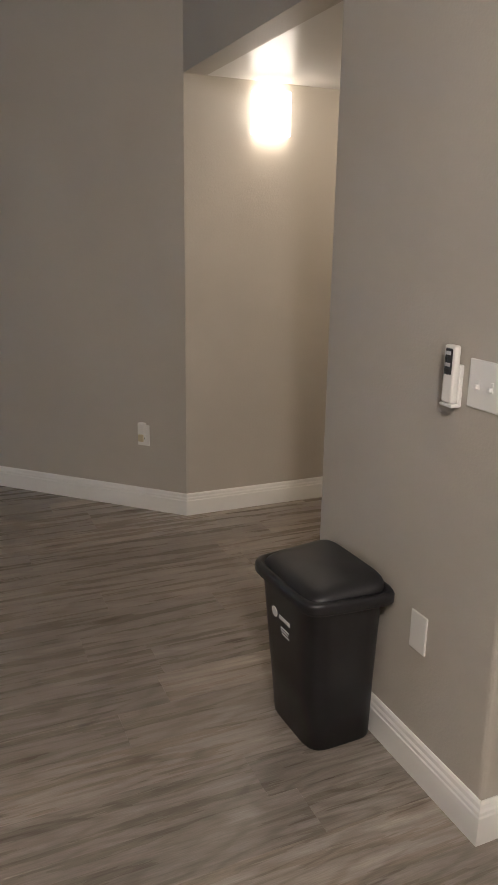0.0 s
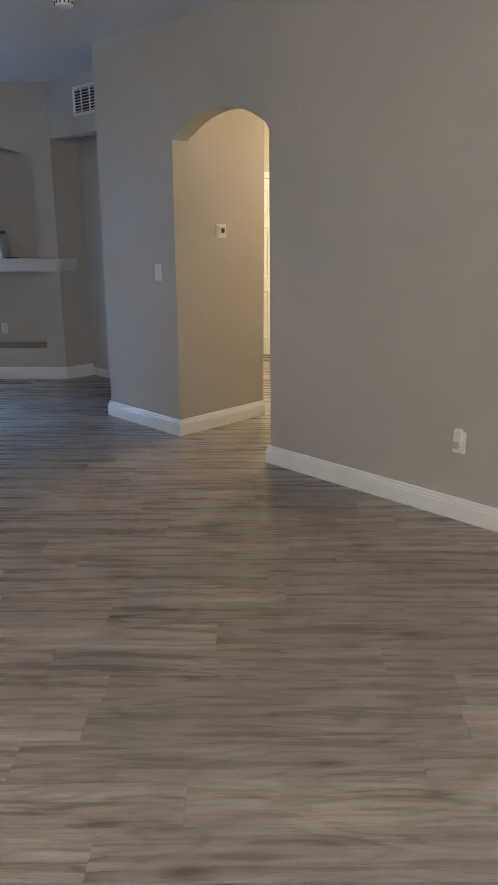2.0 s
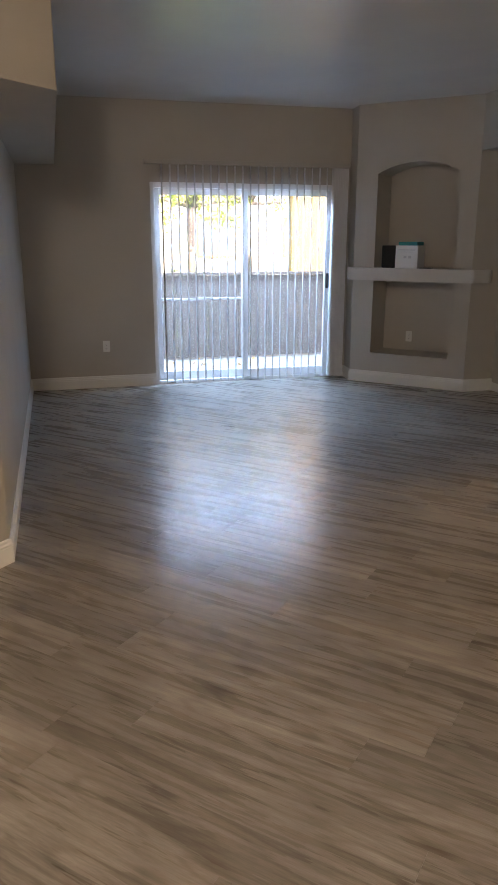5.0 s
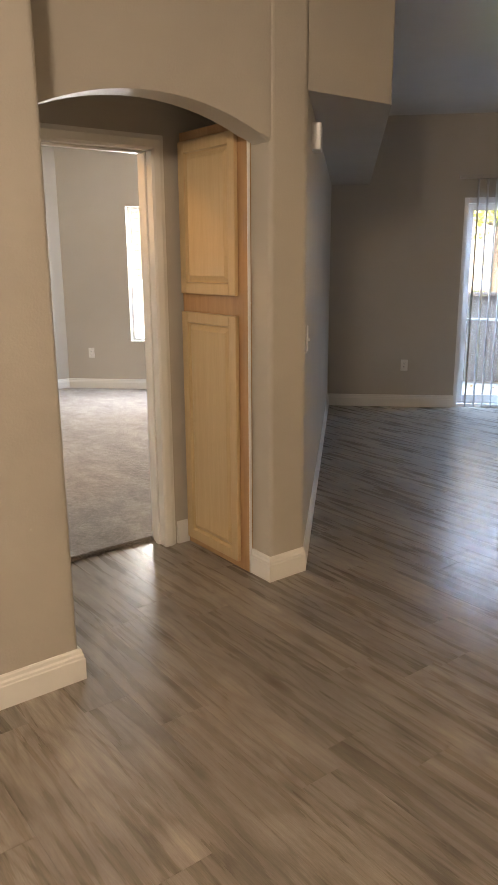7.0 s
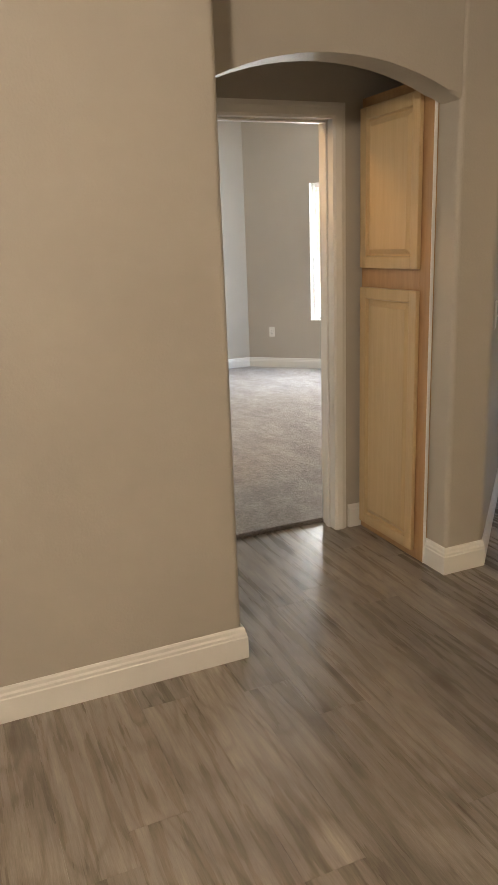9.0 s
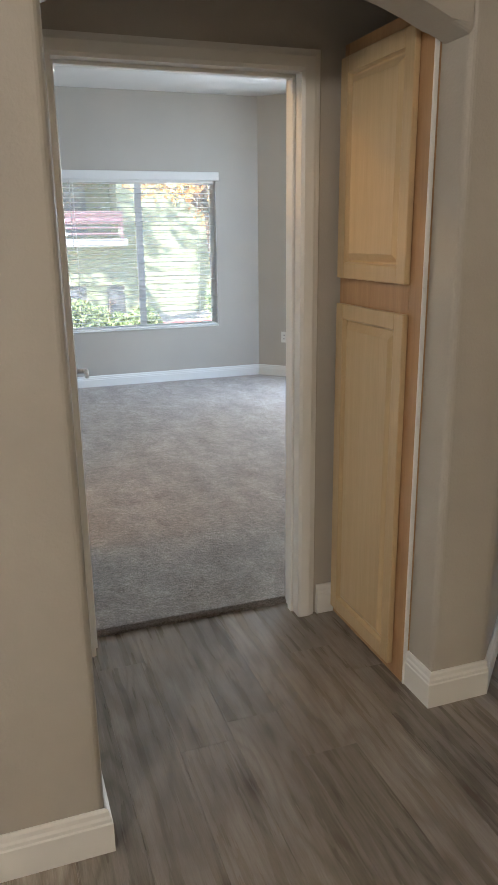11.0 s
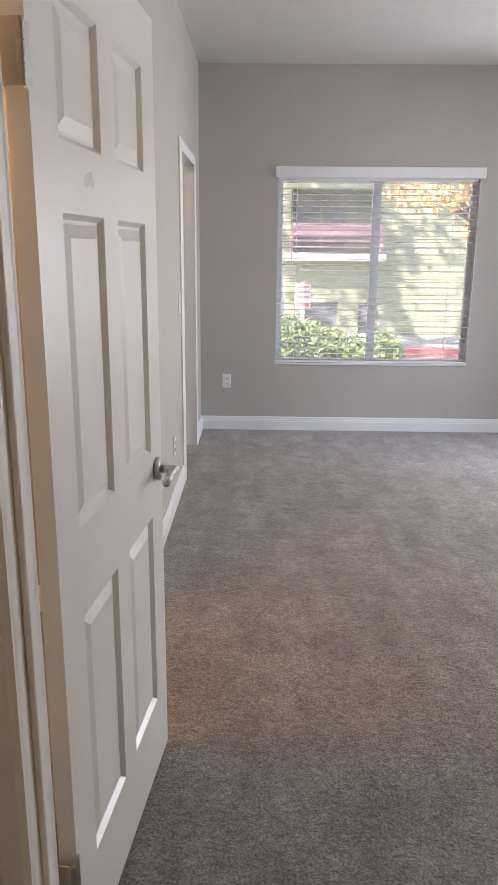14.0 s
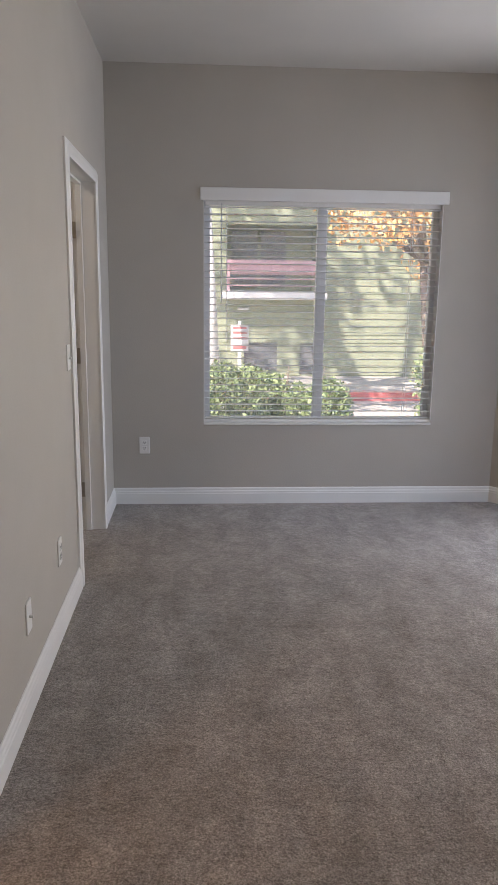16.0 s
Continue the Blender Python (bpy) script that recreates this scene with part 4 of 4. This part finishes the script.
box("back_plate", (-0.07, 0.0, -0.085), (0.07, 0.012, 0.085), NICKEL, sc, 0.003)

# flush ceiling light in the kitchen end
for at in ((-0.1, -0.3, H), (2.4, 3.0, 2.24), (-7.1, 0.35, H)):
    cl = empty("ceiling_lamp", pose(*at), "round lit flush ceiling lamp", "ceiling lamp", "flush ceiling lamps")
    bm = bmesh.new()
    add_cyl(bm, 0.12, 0.13, 0.03, pose(0, 0, -0.015), 32)
    mesh_ob("base", bm, NICKEL, cl)

# ---- cabinet, bin, boxes ----
cab = empty("linen_cabinet", pose(-3.525, 2.565, 0), "tall light maple linen cabinet with two panel doors", "cabinet")
CWd, CHt = 0.54, 2.085
bm = bmesh.new()
for lo, hi in (((0, 0, 0), (0.03, 0.19, CHt)), ((CWd - 0.075, 0, 0), (CWd, 0.19, CHt)), ((0.03, 0, 0), (CWd - 0.075, 0.19, 0.035)), ((0.03, 0, 2.03), (CWd - 0.075, 0.19, CHt)), ((0.03, 0, 1.235), (CWd - 0.075, 0.19, 1.345)), ((0.03, 0.16, 0.035), (CWd - 0.075, 0.19, 2.03))):
    add_box(bm, lo, hi, 0.0015)
mesh_ob("body", bm, MAPLED, cab)


def cab_door(z0, z1):
    x0, x1 = 0.016, CWd - 0.068
    bm = bmesh.new()
    S, t = 0.052, 0.02
    for lo, hi in (((x0, z0), (x0 + S, z1)), ((x1 - S, z0), (x1, z1)), ((x0 + S, z0), (x1 - S, z0 + S)), ((x0 + S, z1 - S), (x1 - S, z1))):
        add_box(bm, (lo[0], -t - 0.002, lo[1]), (hi[0], -0.002, hi[1]), 0.003)
    d = mesh_ob("door", bm, MAPLE, cab)
    bm = bmesh.new()
    rings = []
    for inset, y in ((S - 0.001, -t + 0.001), (S + 0.004, -t + 0.014), (S + 0.010, -t + 0.014), (S + 0.034, -t - 0.001), (S + 0.038, -t - 0.001)):
        rings.append([bm.verts.new(v) for v in ((x0 + inset, y, z0 + inset), (x1 - inset, y, z0 + inset), (x1 - inset, y, z1 - inset), (x0 + inset, y, z1 - inset))])
    for a, b_ in zip(rings, rings[1:]):
        for j in range(4):
            bm.faces.new((a[j], a[(j + 1) % 4], b_[(j + 1) % 4], b_[j]))
    bm.faces.new(rings[-1])
    mesh_ob("raised_panel", bm, MAPLE, d)
    for z in (z0 + 0.1, z1 - 0.1):
        bm = bmesh.new()
        add_cyl(bm, 0.004, 0.004, 0.05, pose(x0 - 0.004, -0.012, z), 8)
        mesh_ob("hinge", bm, BRONZE, d)


cab_door(0.04, 1.245)
cab_door(1.335, 2.04)
bm = bmesh.new()
add_box(bm, (CWd - 0.001, -0.003, 0), (CWd + 0.006, 0.012, CHt), 0.003)
tagged(mesh_ob("edge_trim", bm, TRIM, cab), "white caulked edge strip")


def super_ring(bm, a, b, z, n=40, p=5.0, cx=0.0, cy=0.0):
    out = []
    for i in range(n):
        t = 2 * math.pi * i / n
        c, s = math.cos(t), math.sin(t)
        out.append(bm.verts.new((cx + a * math.copysign(abs(c) ** (2 / p), c), cy + b * math.copysign(abs(s) ** (2 / p), s), z)))
    return out


def widen(ring, k, a=0.147):
    """Spread a ring along y, more on its wall side."""
    for v in ring:
        v.co.y *= 1 + k * max(0.0, min(1.0, (v.co.x + a) / (2 * a)))
    return ring


def loft(bm, rings, cap0=True, cap1=True):
    n = len(rings[0])
    for a, b in zip(rings, rings[1:]):
        for i in range(n):
            bm.faces.new((a[i], a[(i + 1) % n], b[(i + 1) % n], b[i]))
    if cap0:
        bm.faces.new(rings[0][::-1])
    if cap1:
        bm.faces.new(rings[-1])


bn = empty("trash_bin", pose(0.934, 2.18, 0, 0, 0, 2), "black plastic swing-lid trash bin on the floor", "trash bin")
bm = bmesh.new()
loft(bm, [widen(super_ring(bm, a, b, z, cx=0.026 * (1 - z / 0.5)), 0.10 * (z / 0.5) ** 2) for a, b, z in ((0.108, 0.135, 0.0), (0.114, 0.141, 0.004), (0.121, 0.152, 0.20), (0.132, 0.165, 0.475), (0.137, 0.170, 0.482), (0.137, 0.170, 0.494))])
mesh_ob("body", bm, BLACK, bn, True)
bm = bmesh.new()
loft(bm, [widen(super_ring(bm, a, b, z, p=7.0), 0.17) for a, b, z in ((0.143, 0.180, 0.484), (0.147, 0.184, 0.488), (0.147, 0.184, 0.512), (0.143, 0.180, 0.520), (0.131, 0.171, 0.522), (0.128, 0.168, 0.516))])
mesh_ob("rim", bm, BLACK, bn, True)
bm = bmesh.new()
rings = []
for k in range(8):
    f = 1 - (k / 7) ** 2.4 * 0.30
    ring = widen(super_ring(bm, 0.127 * f, 0.164 * f, 0.512 + 0.024 * math.sin(k / 7 * math.pi / 2), p=6, cx=0.022 * k / 7), 0.15)
    for v in ring:
        v.co.z += 0.10 * max(0.0, v.co.x + 0.10) * (k / 7)
    rings.append(ring)
loft(bm, rings)
mesh_ob("swing_lid", bm, BLACKG, bn, True)
for nm, y0, y1, z0, z1 in (("label_bar", -0.045, 0.018, 0.385, 0.397), ("label_bar", -0.035, 0.012, 0.355, 0.359), ("label_bar", -0.03, 0.012, 0.345, 0.349), ("label_bar", -0.035, 0.008, 0.335, 0.339)):
    bm = bmesh.new()
    x = -0.105 - (z0 - 0.2) * 0.096
    add_box(bm, (x - 0.0025, y0, z0), (x + 0.0005, y1, z1))
    mesh_ob(nm, bm, GREYP, bn)
bm = bmesh.new()
add_cyl(bm, 0.017, 0.017, 0.002, pose(-0.1235, 0.05, 0.392, 0, 90 - 5.5), 20)
mesh_ob("label_disc", bm, PLATE, bn)

# boxes on the mantel
mb1 = box("black_box", (-2.95, FY - 0.03, 1.216), (-2.80, FY + 0.10, 1.44), BLACK, None, 0.006)
tagged(mb1, "small black box standing on the mantel", "box")
bx = empty("white_box", pose(-2.665, FY + 0.02, 1.216, 0, 0, -4), "white printed carton with a teal lid on the mantel", "box")
box("carton", (-0.12, -0.09, 0), (0.12, 0.09, 0.225), CARD, bx, 0.002)
box("lid", (-0.10, -0.07, 0.225), (0.10, 0.10, 0.26), TEAL, bx, 0.002)
for x0, x1, z0, z1 in ((-0.09, 0.09, 0.178, 0.186), (-0.07, 0.07, 0.160, 0.164), (-0.03, 0.0, 0.10, 0.125), (0.02, 0.05, 0.10, 0.125)):
    box("print_bar", (x0, -0.0915, z0), (x1, -0.0902, z1), GREYP, bx)
mk = box("paper_slip", (-2.55, FY - 0.02, 1.216), (-2.43, FY + 0.06, 1.224), BLACK, None, 0.002)
tagged(mk, "thin dark card lying on the mantel", "card")

# picture hook on the diagonal wall
hk = empty("picture_hook", on_wall(*diag, (0.13, 5.07), 2.17), "tiny aged metal picture hook on greige wall", "hook")
bm = bmesh.new()
add_box(bm, (-0.006, 0, -0.012), (0.006, 0.003, 0.012), 0.001)
add_cyl(bm, 0.003, 0.002, 0.016, pose(0, 0.008, 0.006, 70), 8)
mesh_ob("hook_plate", bm, BRONZE, hk)

# ---- outside ----
def leaves(name, blobs, mat, parent, n, size, seed):
    """Small leaf quads scattered in uneven clumps: blobs of (centre, radii)."""
    r = np.random.default_rng(seed)
    verts, faces = [], []
    for _ in range(n):
        c, rad = blobs[int(r.integers(len(blobs)))]
        d = r.normal(size=3)
        d /= np.linalg.norm(d)
        p = np.array(c) + np.array(rad) * d * (0.55 + 0.5 * r.random())
        u, v = r.normal(size=3), r.normal(size=3)
        u /= np.linalg.norm(u)
        v -= u * v.dot(u)
        v /= np.linalg.norm(v)
        s = size * (0.6 + 0.8 * r.random())
        k = len(verts)
        verts += [tuple(p - u * s), tuple(p + v * s * 0.5), tuple(p + u * s), tuple(p - v * s * 0.5)]
        faces.append((k, k + 1, k + 2, k + 3))
    me = bpy.data.meshes.new(name)
    me.from_pydata(verts, [], faces)
    me.materials.append(mat)
    ob = new(name, me)
    ob.parent = parent
    return tagged(ob, kind="stuff")


def limb(bm, p, q, r0, r1):
    p, q = Vector(p), Vector(q)
    add_cyl(bm, r0, r1, (q - p).length, Matrix.Translation((p + q) / 2) @ (q - p).to_track_quat("Z", "Y").to_matrix().to_4x4(), 10)


def tree(x, y, z, h, mat, label, seed, n=2600, leaf=0.09, low=0.45, spread=0.33, bark=None):
    r = random.Random(seed)
    t = empty("tree", pose(x, y, z), label, "tree", "trees outside")
    bm = bmesh.new()
    top = (0.1 * h * (r.random() - 0.5), 0.1 * h * (r.random() - 0.5), h * low)
    limb(bm, (0, 0, -0.1), top, 0.020 * h, 0.013 * h)
    blobs = []
    for i in range(9):
        a = 6.283 * i / 9 + r.random()
        e = (top[0] + math.cos(a) * h * spread * (0.4 + 0.6 * r.random()), top[1] + math.sin(a) * h * spread * (0.4 + 0.6 * r.random()), h * (low + (0.98 - low) * r.random()))
        limb(bm, top, e, 0.010 * h, 0.003 * h)
        for k in range(2):
            f = 0.7 + 0.45 * r.random()
            c = [top[j] + (e[j] - top[j]) * f + (r.random() - 0.5) * 0.1 * h for j in range(3)]
            blobs.append((c, [h * (0.06 + 0.07 * r.random()) for _ in range(3)]))
    mesh_ob("trunk", bm, bark or BARK, t, True)
    leaves("leaves", blobs, mat, t, n, leaf, seed)
    return t


G = -0.45
# patio slab, slatted fence, leaves on the slab
slab("patio", [(-6.3, 5.4), (-2.2, 9.5), (-3.6, 11.0), (-7.7, 6.9)], -0.45, -0.03, CONCRETE, "pale concrete patio slab", "patio")
FB = 14.0
fm = along(((5.9 - FB) / 2, (5.9 + FB) / 2), ((-0.6 - FB) / 2, (-0.6 + FB) / 2))
fl = 6.5 / r2
fe = empty("patio_fence", fm, "brown stained slatted wooden patio fence", "fence")
bm = bmesh.new()
add_box(bm, (0.0, 0, 0.0), (0.133, 0.02, 1.045), 0.004)
s0 = mesh_ob("slat", bm, FENCEW, fe)
for i in range(int(fl / 0.135)):
    o = s0 if i == 0 else new("slat", s0.data)
    o.parent, o.location = fe, (i * 0.135, 0.004 * ((i * 7) % 3), 0.0)
bm = bmesh.new()
add_box(bm, (0, -0.05, 1.05), (fl, 0.07, 1.085), 0.004)
add_box(bm, (0, -0.045, 0.85), (fl, -0.003, 0.94), 0.004)
add_box(bm, (0, -0.045, 0.16), (fl, -0.003, 0.25), 0.004)
for i in range(4):
    add_box(bm, (i * fl / 3.05, -0.1, -0.45), (i * fl / 3.05 + 0.09, -0.046, 1.05), 0.004)
mesh_ob("rails", bm, FENCEW, fe)
pl = new("fallen_leaves")
tagged(pl, "dry fallen leaves scattered on the patio", "leaves", kind="stuff")
leaves("leaf_litter", [((-5.6, 7.75, -0.022), (0.8, 0.8, 0.004)), ((-4.6, 8.2, -0.022), (0.7, 0.7, 0.004))], LEAFO, pl, 40, 0.04, 5)

# hidden by the fence; added to reflect green light onto the ceiling
slab("lawn", [(-8.6, 8.2), (-5.5, 11.3), (-10.5, 22.0), (-24.0, 14.0)], -0.5, -0.40, GRASS, "unseen green lawn added beyond the fence to tint the ceiling", "lawn")

# ochre wing beside the patio
slab("ochre_wing", [(-6.55, 12.95), (-3.0, 14.8), (-4.5, 17.7), (-8.1, 15.8)], G, 6.5, OCHRE, "ochre stucco wing of the neighbouring house", "building")


def house(name, m, w, h, mat, label, rows, trim):
    """A far building: local x along its front, y towards the viewer; rows of (x, z, w, h) windows."""
    b = empty(name, m, label, "building")
    box("body", (0, -6, 0), (w, 0, h), mat, b)
    box("roof", (-0.4, -6.4, h), (w + 0.4, 0.5, h + 0.22), trim, b, 0.02)
    for x, z, a, c in rows:
        bm = bmesh.new()
        f = 0.09
        for lo, hi in (((x - f, z - f), (x, z + c + f)), ((x + a, z - f), (x + a + f, z + c + f)), ((x, z - f), (x + a, z)), ((x, z + c), (x + a, z + c + f)), ((x + a / 2 - 0.03, z), (x + a / 2 + 0.03, z + c))):
            add_box(bm, (lo[0], 0.001, lo[1]), (hi[0], 0.06, hi[1]))
        wf = mesh_ob("window", bm, trim, b)
        bm = bmesh.new()
        add_box(bm, (x, 0.001, z), (x + a, 0.02, z + c))
        mesh_ob("pane", bm, WINDK, wf)
    return b


cm = along((-9.0, 34.0), (-30.0, 13.0))
rows = [(3.0 + 3.6 * i, z, 1.5, 1.4) for i in range(7) for z in (1.2, 4.2, 7.0)]
house("cream_house", cm @ pose(0, 0, G), 29.5, 9.6, STUCCO, "sunlit cream three-storey apartment house", rows, OCHRE)
tree(-11.6, 17.0, G, 6.0, LEAFY, "young tree with yellow-green leaves", 11, 5000, 0.05)
tree(-11.4, 19.6, G, 6.4, LEAFY, "young tree with thin yellow-green crown", 12, 4500, 0.05)
tree(-22.5, 17.5, G, 7.0, LEAFG, "green leafy street tree", 13, 2600, 0.11)


def hedge(name, x0, x1, y0, y1, z1, mat, seed, label, n=3000):
    h = empty(name, pose(0, 0, 0), label, "hedge", "hedges outside")
    r = random.Random(seed)
    blobs = [((x0 + (x1 - x0) * r.random(), y0 + (y1 - y0) * (i + 0.5) / 14, G + (z1 - G) * (0.35 + 0.4 * r.random())), ((x1 - x0) * 0.45, 0.28, (z1 - G) * 0.3)) for i in range(14)]
    leaves("leaves", blobs, mat, h, n, 0.032, seed)
    bm = bmesh.new()
    for i in range(10):
        y = y0 + (y1 - y0) * (i + 0.5) / 10
        limb(bm, ((x0 + x1) / 2, y, G), ((x0 + x1) / 2, y + 0.08, z1 - 0.15), 0.02, 0.008)
    mesh_ob("stems", bm, BARK, h)
    return h


hedge("hedge", -12.6, -11.8, -0.6, 3.65, 0.74, LEAFG, 21, "trimmed green hedge with shaded gaps", 30000)
hedge("hedge", -12.5, -11.9, 4.75, 6.2, 0.75, LEAFG, 22, "small leafy green bush", 6000)
hedge("hedge", -13.4, -12.4, 14.0, 19.0, 0.9, LEAFG, 23, "green hedge beyond the patio fence", 4000)

# sage building across from the bedroom
SX = -20.0
sg = empty("sage_house", pose(SX, 0, 0), "sage green lap-sided apartment house with a balcony", "building")
box("body", (-6, -7, -2.5), (-1.05, 16, 7.5), SIDING, sg)
OPEN = [(2.62, 4.62, 1.42, 2.82), (3.0, 3.75, -0.45, 0.36), (4.25, 4.7, -0.45, 0.36)]
bm = bmesh.new()
z = -0.6
while z < 7.4:
    spans = [(-7.0, 16.0)]
    for y0, y1, a, b_ in OPEN:
        if a < z + 0.09 < b_:
            spans = [s for lo, hi in spans for s in ((lo, min(hi, y0)), (max(lo, y1), hi)) if s[1] - s[0] > 0.01]
    for lo, hi in spans:
        vs = [bm.verts.new(v) for v in ((-1.05, lo, z), (0.022, lo, z), (0.004, lo, z + 0.18), (-1.05, lo, z + 0.18), (-1.05, hi, z), (0.022, hi, z), (0.004, hi, z + 0.18), (-1.05, hi, z + 0.18))]
        for f in ((0, 1, 2, 3), (7, 6, 5, 4), (0, 4, 5, 1), (1, 5, 6, 2), (2, 6, 7, 3)):
            bm.faces.new([vs[i] for i in f])
    z += 0.18
tagged(mesh_ob("lap_siding", bm, SIDING, sg), kind="stuff")
box("balcony_deck", (-1.0, 2.5, 1.24), (0.5, 4.75, 1.42), WHITEX, sg, 0.01)
bm = bmesh.new()
add_box(bm, (0.42, 2.6, 1.98), (0.48, 4.65, 2.06), 0.004)
for k in range(3):
    add_box(bm, (0.43, 2.6, 1.52 + 0.14 * k), (0.46, 4.65, 1.56 + 0.14 * k), 0.003)
for y in (2.6, 4.6):
    add_box(bm, (0.42, y, 1.42), (0.48, y + 0.06, 2.0), 0.004)
mesh_ob("balcony_rail", bm, RAILW, sg)
box("balcony_board", (0.405, 2.66, 1.76), (0.42, 4.6, 1.97), RAILW, sg, 0.003)
bm = bmesh.new()
for y0, y1 in ((2.75, 3.35), (3.42, 4.0)):
    add_box(bm, (-1.04, y0, 1.5), (-1.0, y1, 2.75), 0.003)
mesh_ob("balcony_window", bm, WINDK, sg)
bm = bmesh.new()
for y0, y1, a, b_ in OPEN[1:]:
    add_box(bm, (-0.10, y0, a), (-0.06, y1, b_), 0.003)
mesh_ob("window", bm, WINDK, sg)
box("porch_lamp", (0.02, 2.85, 1.0), (0.1, 3.1, 1.06), GREYP, sg, 0.01)
box("roof", (-6.5, -7.5, 7.5), (0.8, 16.5, 7.75), WHITEX, sg, 0.02)

# drive, kerb and sign
slab("drive", [(-16.2, -30), (-12.9, -30), (-12.9, 30), (-16.2, 30)], -0.6, -0.44, CONCRETE, "pale concrete drive between the houses", "road")
slab("red_kerb", [(-16.5, -30), (-16.2, -30), (-16.2, 30), (-16.5, 30)], -0.6, -0.30, REDK, "red painted concrete kerb", "kerb")
slab("pavement", [(-12.9, -30), (-12.65, -30), (-12.65, 30), (-12.9, 30)], -0.6, -0.33, WHITEX, "pale concrete pavement edge", "pavement")
sn = empty("street_sign", pose(-14.4, 2.62, G), "red and white parking sign on a post", "sign")
box("post", (-0.03, -0.025, 0), (0.0, 0.025, 1.45), WHITEX, sn)
box("board", (0.001, -0.13, 1.02), (0.012, 0.13, 1.40), WHITEX, sn, 0.004)
for z0, z1 in ((1.34, 1.37), (1.27, 1.30), (1.19, 1.22), (1.05, 1.11)):
    box("text_bar", (0.0125, -0.10, z0), (0.015, 0.10, z1), REDK, sn)
tree(-13.2, 5.2, G, 5.0, LEAFO, "autumn tree with orange leaves", 31, 4200, 0.042, 0.46, 0.28)
tree(-13.4, 2.24, G, 6.5, LEAFO, "pale-barked tree beside the hedge", 32, 1800, 0.06, 0.62, 0.2, WHITEX)
# out of view on the sun's side, added to throw dappled shade
tree(-12.0, -6.5, G, 7.5, LEAFG, "unseen green tree added for dappled shade outside", 33, 3000, 0.12)
# not seen from the window; added so its crown shades the sage house
tree(-13.0, 1.0, G, 13.0, LEAFG, "unseen tall tree added to dapple the sage house with shade", 34, 3000, 0.15, 0.58, 0.30)

# ---- floors: planks one by one, carpet, ground ----
def floor_planks():
    par = new("floor")
    tagged(par, "grey-brown oak-look vinyl plank floor", "floor", kind="structure")
    W, L, T = 0.171, 1.22, 0.010
    rnd = random.Random(7)
    bm = bmesh.new()
    add_box(bm, (0.0003, 0.0003, -T), (L - 0.0003, W - 0.0003, 0), 0.0)
    top = [e for e in bm.edges if all(v.co.z > -1e-4 for v in e.verts)]
    bmesh.ops.bevel(bm, geom=top, offset=0.0002, segments=1, affect="EDGES")
    me = bpy.data.meshes.new("plank")
    bm.to_mesh(me)
    bm.free()
    me.materials.append(PLANK)
    cells = []
    y = 2.79 - 26 * W
    while y < 9.6:
        x = -6.6 - rnd.random() * L
        while x < 3.4:
            cx, cy = x + L / 2, y + W / 2
            inside = cx + 0.6 > -3.68 or (cy > -cx - 1.1)
            if cy < 3.0 and x < -3.66 - L + 0.02:
                inside = False
            if cy > cx + SB + 0.8 or (cx > 1.9 and cy > 4.3) or not inside:
                x += L
                continue
            cells.append((x, y))
            x += L
        y += W
    near = [c for c in cells if -3.9 < c[0] < 1.3 and 0.9 < c[1] < 8.1]
    near.sort(key=lambda c: (c[0] + 1.2) ** 2 + (c[1] - 2.6) ** 2)
    chosen = set(near[:290])
    for c in near[:290]:
        x, yy = c
        if x < -3.66 and yy < 3.2:
            continue
        ob = new("plank", me)
        ob.location = (x, yy, 0)
        ob.parent = par
    bm = bmesh.new()
    for c in cells:
        if c not in chosen or (c[0] < -3.66 and c[1] < 3.2):
            x0, x1 = c[0], c[0] + L
            if c[1] < 3.3:
                x0 = max(x0, -3.655)
            if x1 - x0 > 0.02:
                add_box(bm, (x0 + 0.0003, c[1] + 0.0003, -T), (x1 - 0.0003, c[1] + W - 0.0003, 0))
    ob = mesh_ob("far_planks", bm, PLANK, par)
    tagged(ob, kind="stuff")


CARP = [(-3.655, 0.25), (-3.655, 3.35), (BC[0] + 0.1, BC[1] + 0.1), (BX - 0.05, CY + 0.1), (BX - 0.05, BY - 0.12), (-5.40, BY - 0.12), (-5.40, 0.25)]


def carpet():
    """The carpet's body with a rolled edge at the doorway, and its fringe of short tufts."""
    base = tagged(block("carpet", CARP, 0.0005, 0.012, CARPET, label="grey-beige cut pile carpet"), category="carpet", kind="structure")
    rnd = np.random.default_rng(3)
    verts, faces = [], []
    n = 5000
    xs = -3.655 - 0.03 * rnd.random(n)
    ys = 1.58 + 0.85 * rnd.random(n)
    for x, y in zip(xs, ys):
        a, h, w = rnd.random() * 6.28, 0.003 + 0.004 * rnd.random(), 0.0028 + 0.0022 * rnd.random()
        lx, ly = (rnd.random() - 0.5) * 0.012, (rnd.random() - 0.5) * 0.012
        k = len(verts)
        for j in range(3):
            verts.append((x + w * math.cos(a + 2.094 * j), y + w * math.sin(a + 2.094 * j), 0.0115))
        verts.append((x + lx, y + ly, 0.0115 + h))
        faces += [(k, k + 1, k + 3), (k + 1, k + 2, k + 3), (k + 2, k, k + 3)]
    me = bpy.data.meshes.new("carpet_pile")
    me.from_pydata(verts, [], faces)
    me.materials.append(CARPET)
    ob = new("carpet_pile", me)
    ob.parent = base
    tagged(ob, kind="stuff")
    slab("bath_floor", [(-8.55, -0.48), (-6.4, -0.48), (-6.4, BY - 0.125), (-8.55, BY - 0.125)], -0.012, 0.004, CONCRETE, "plain floor of the side room", "floor")


floor_planks()
carpet()
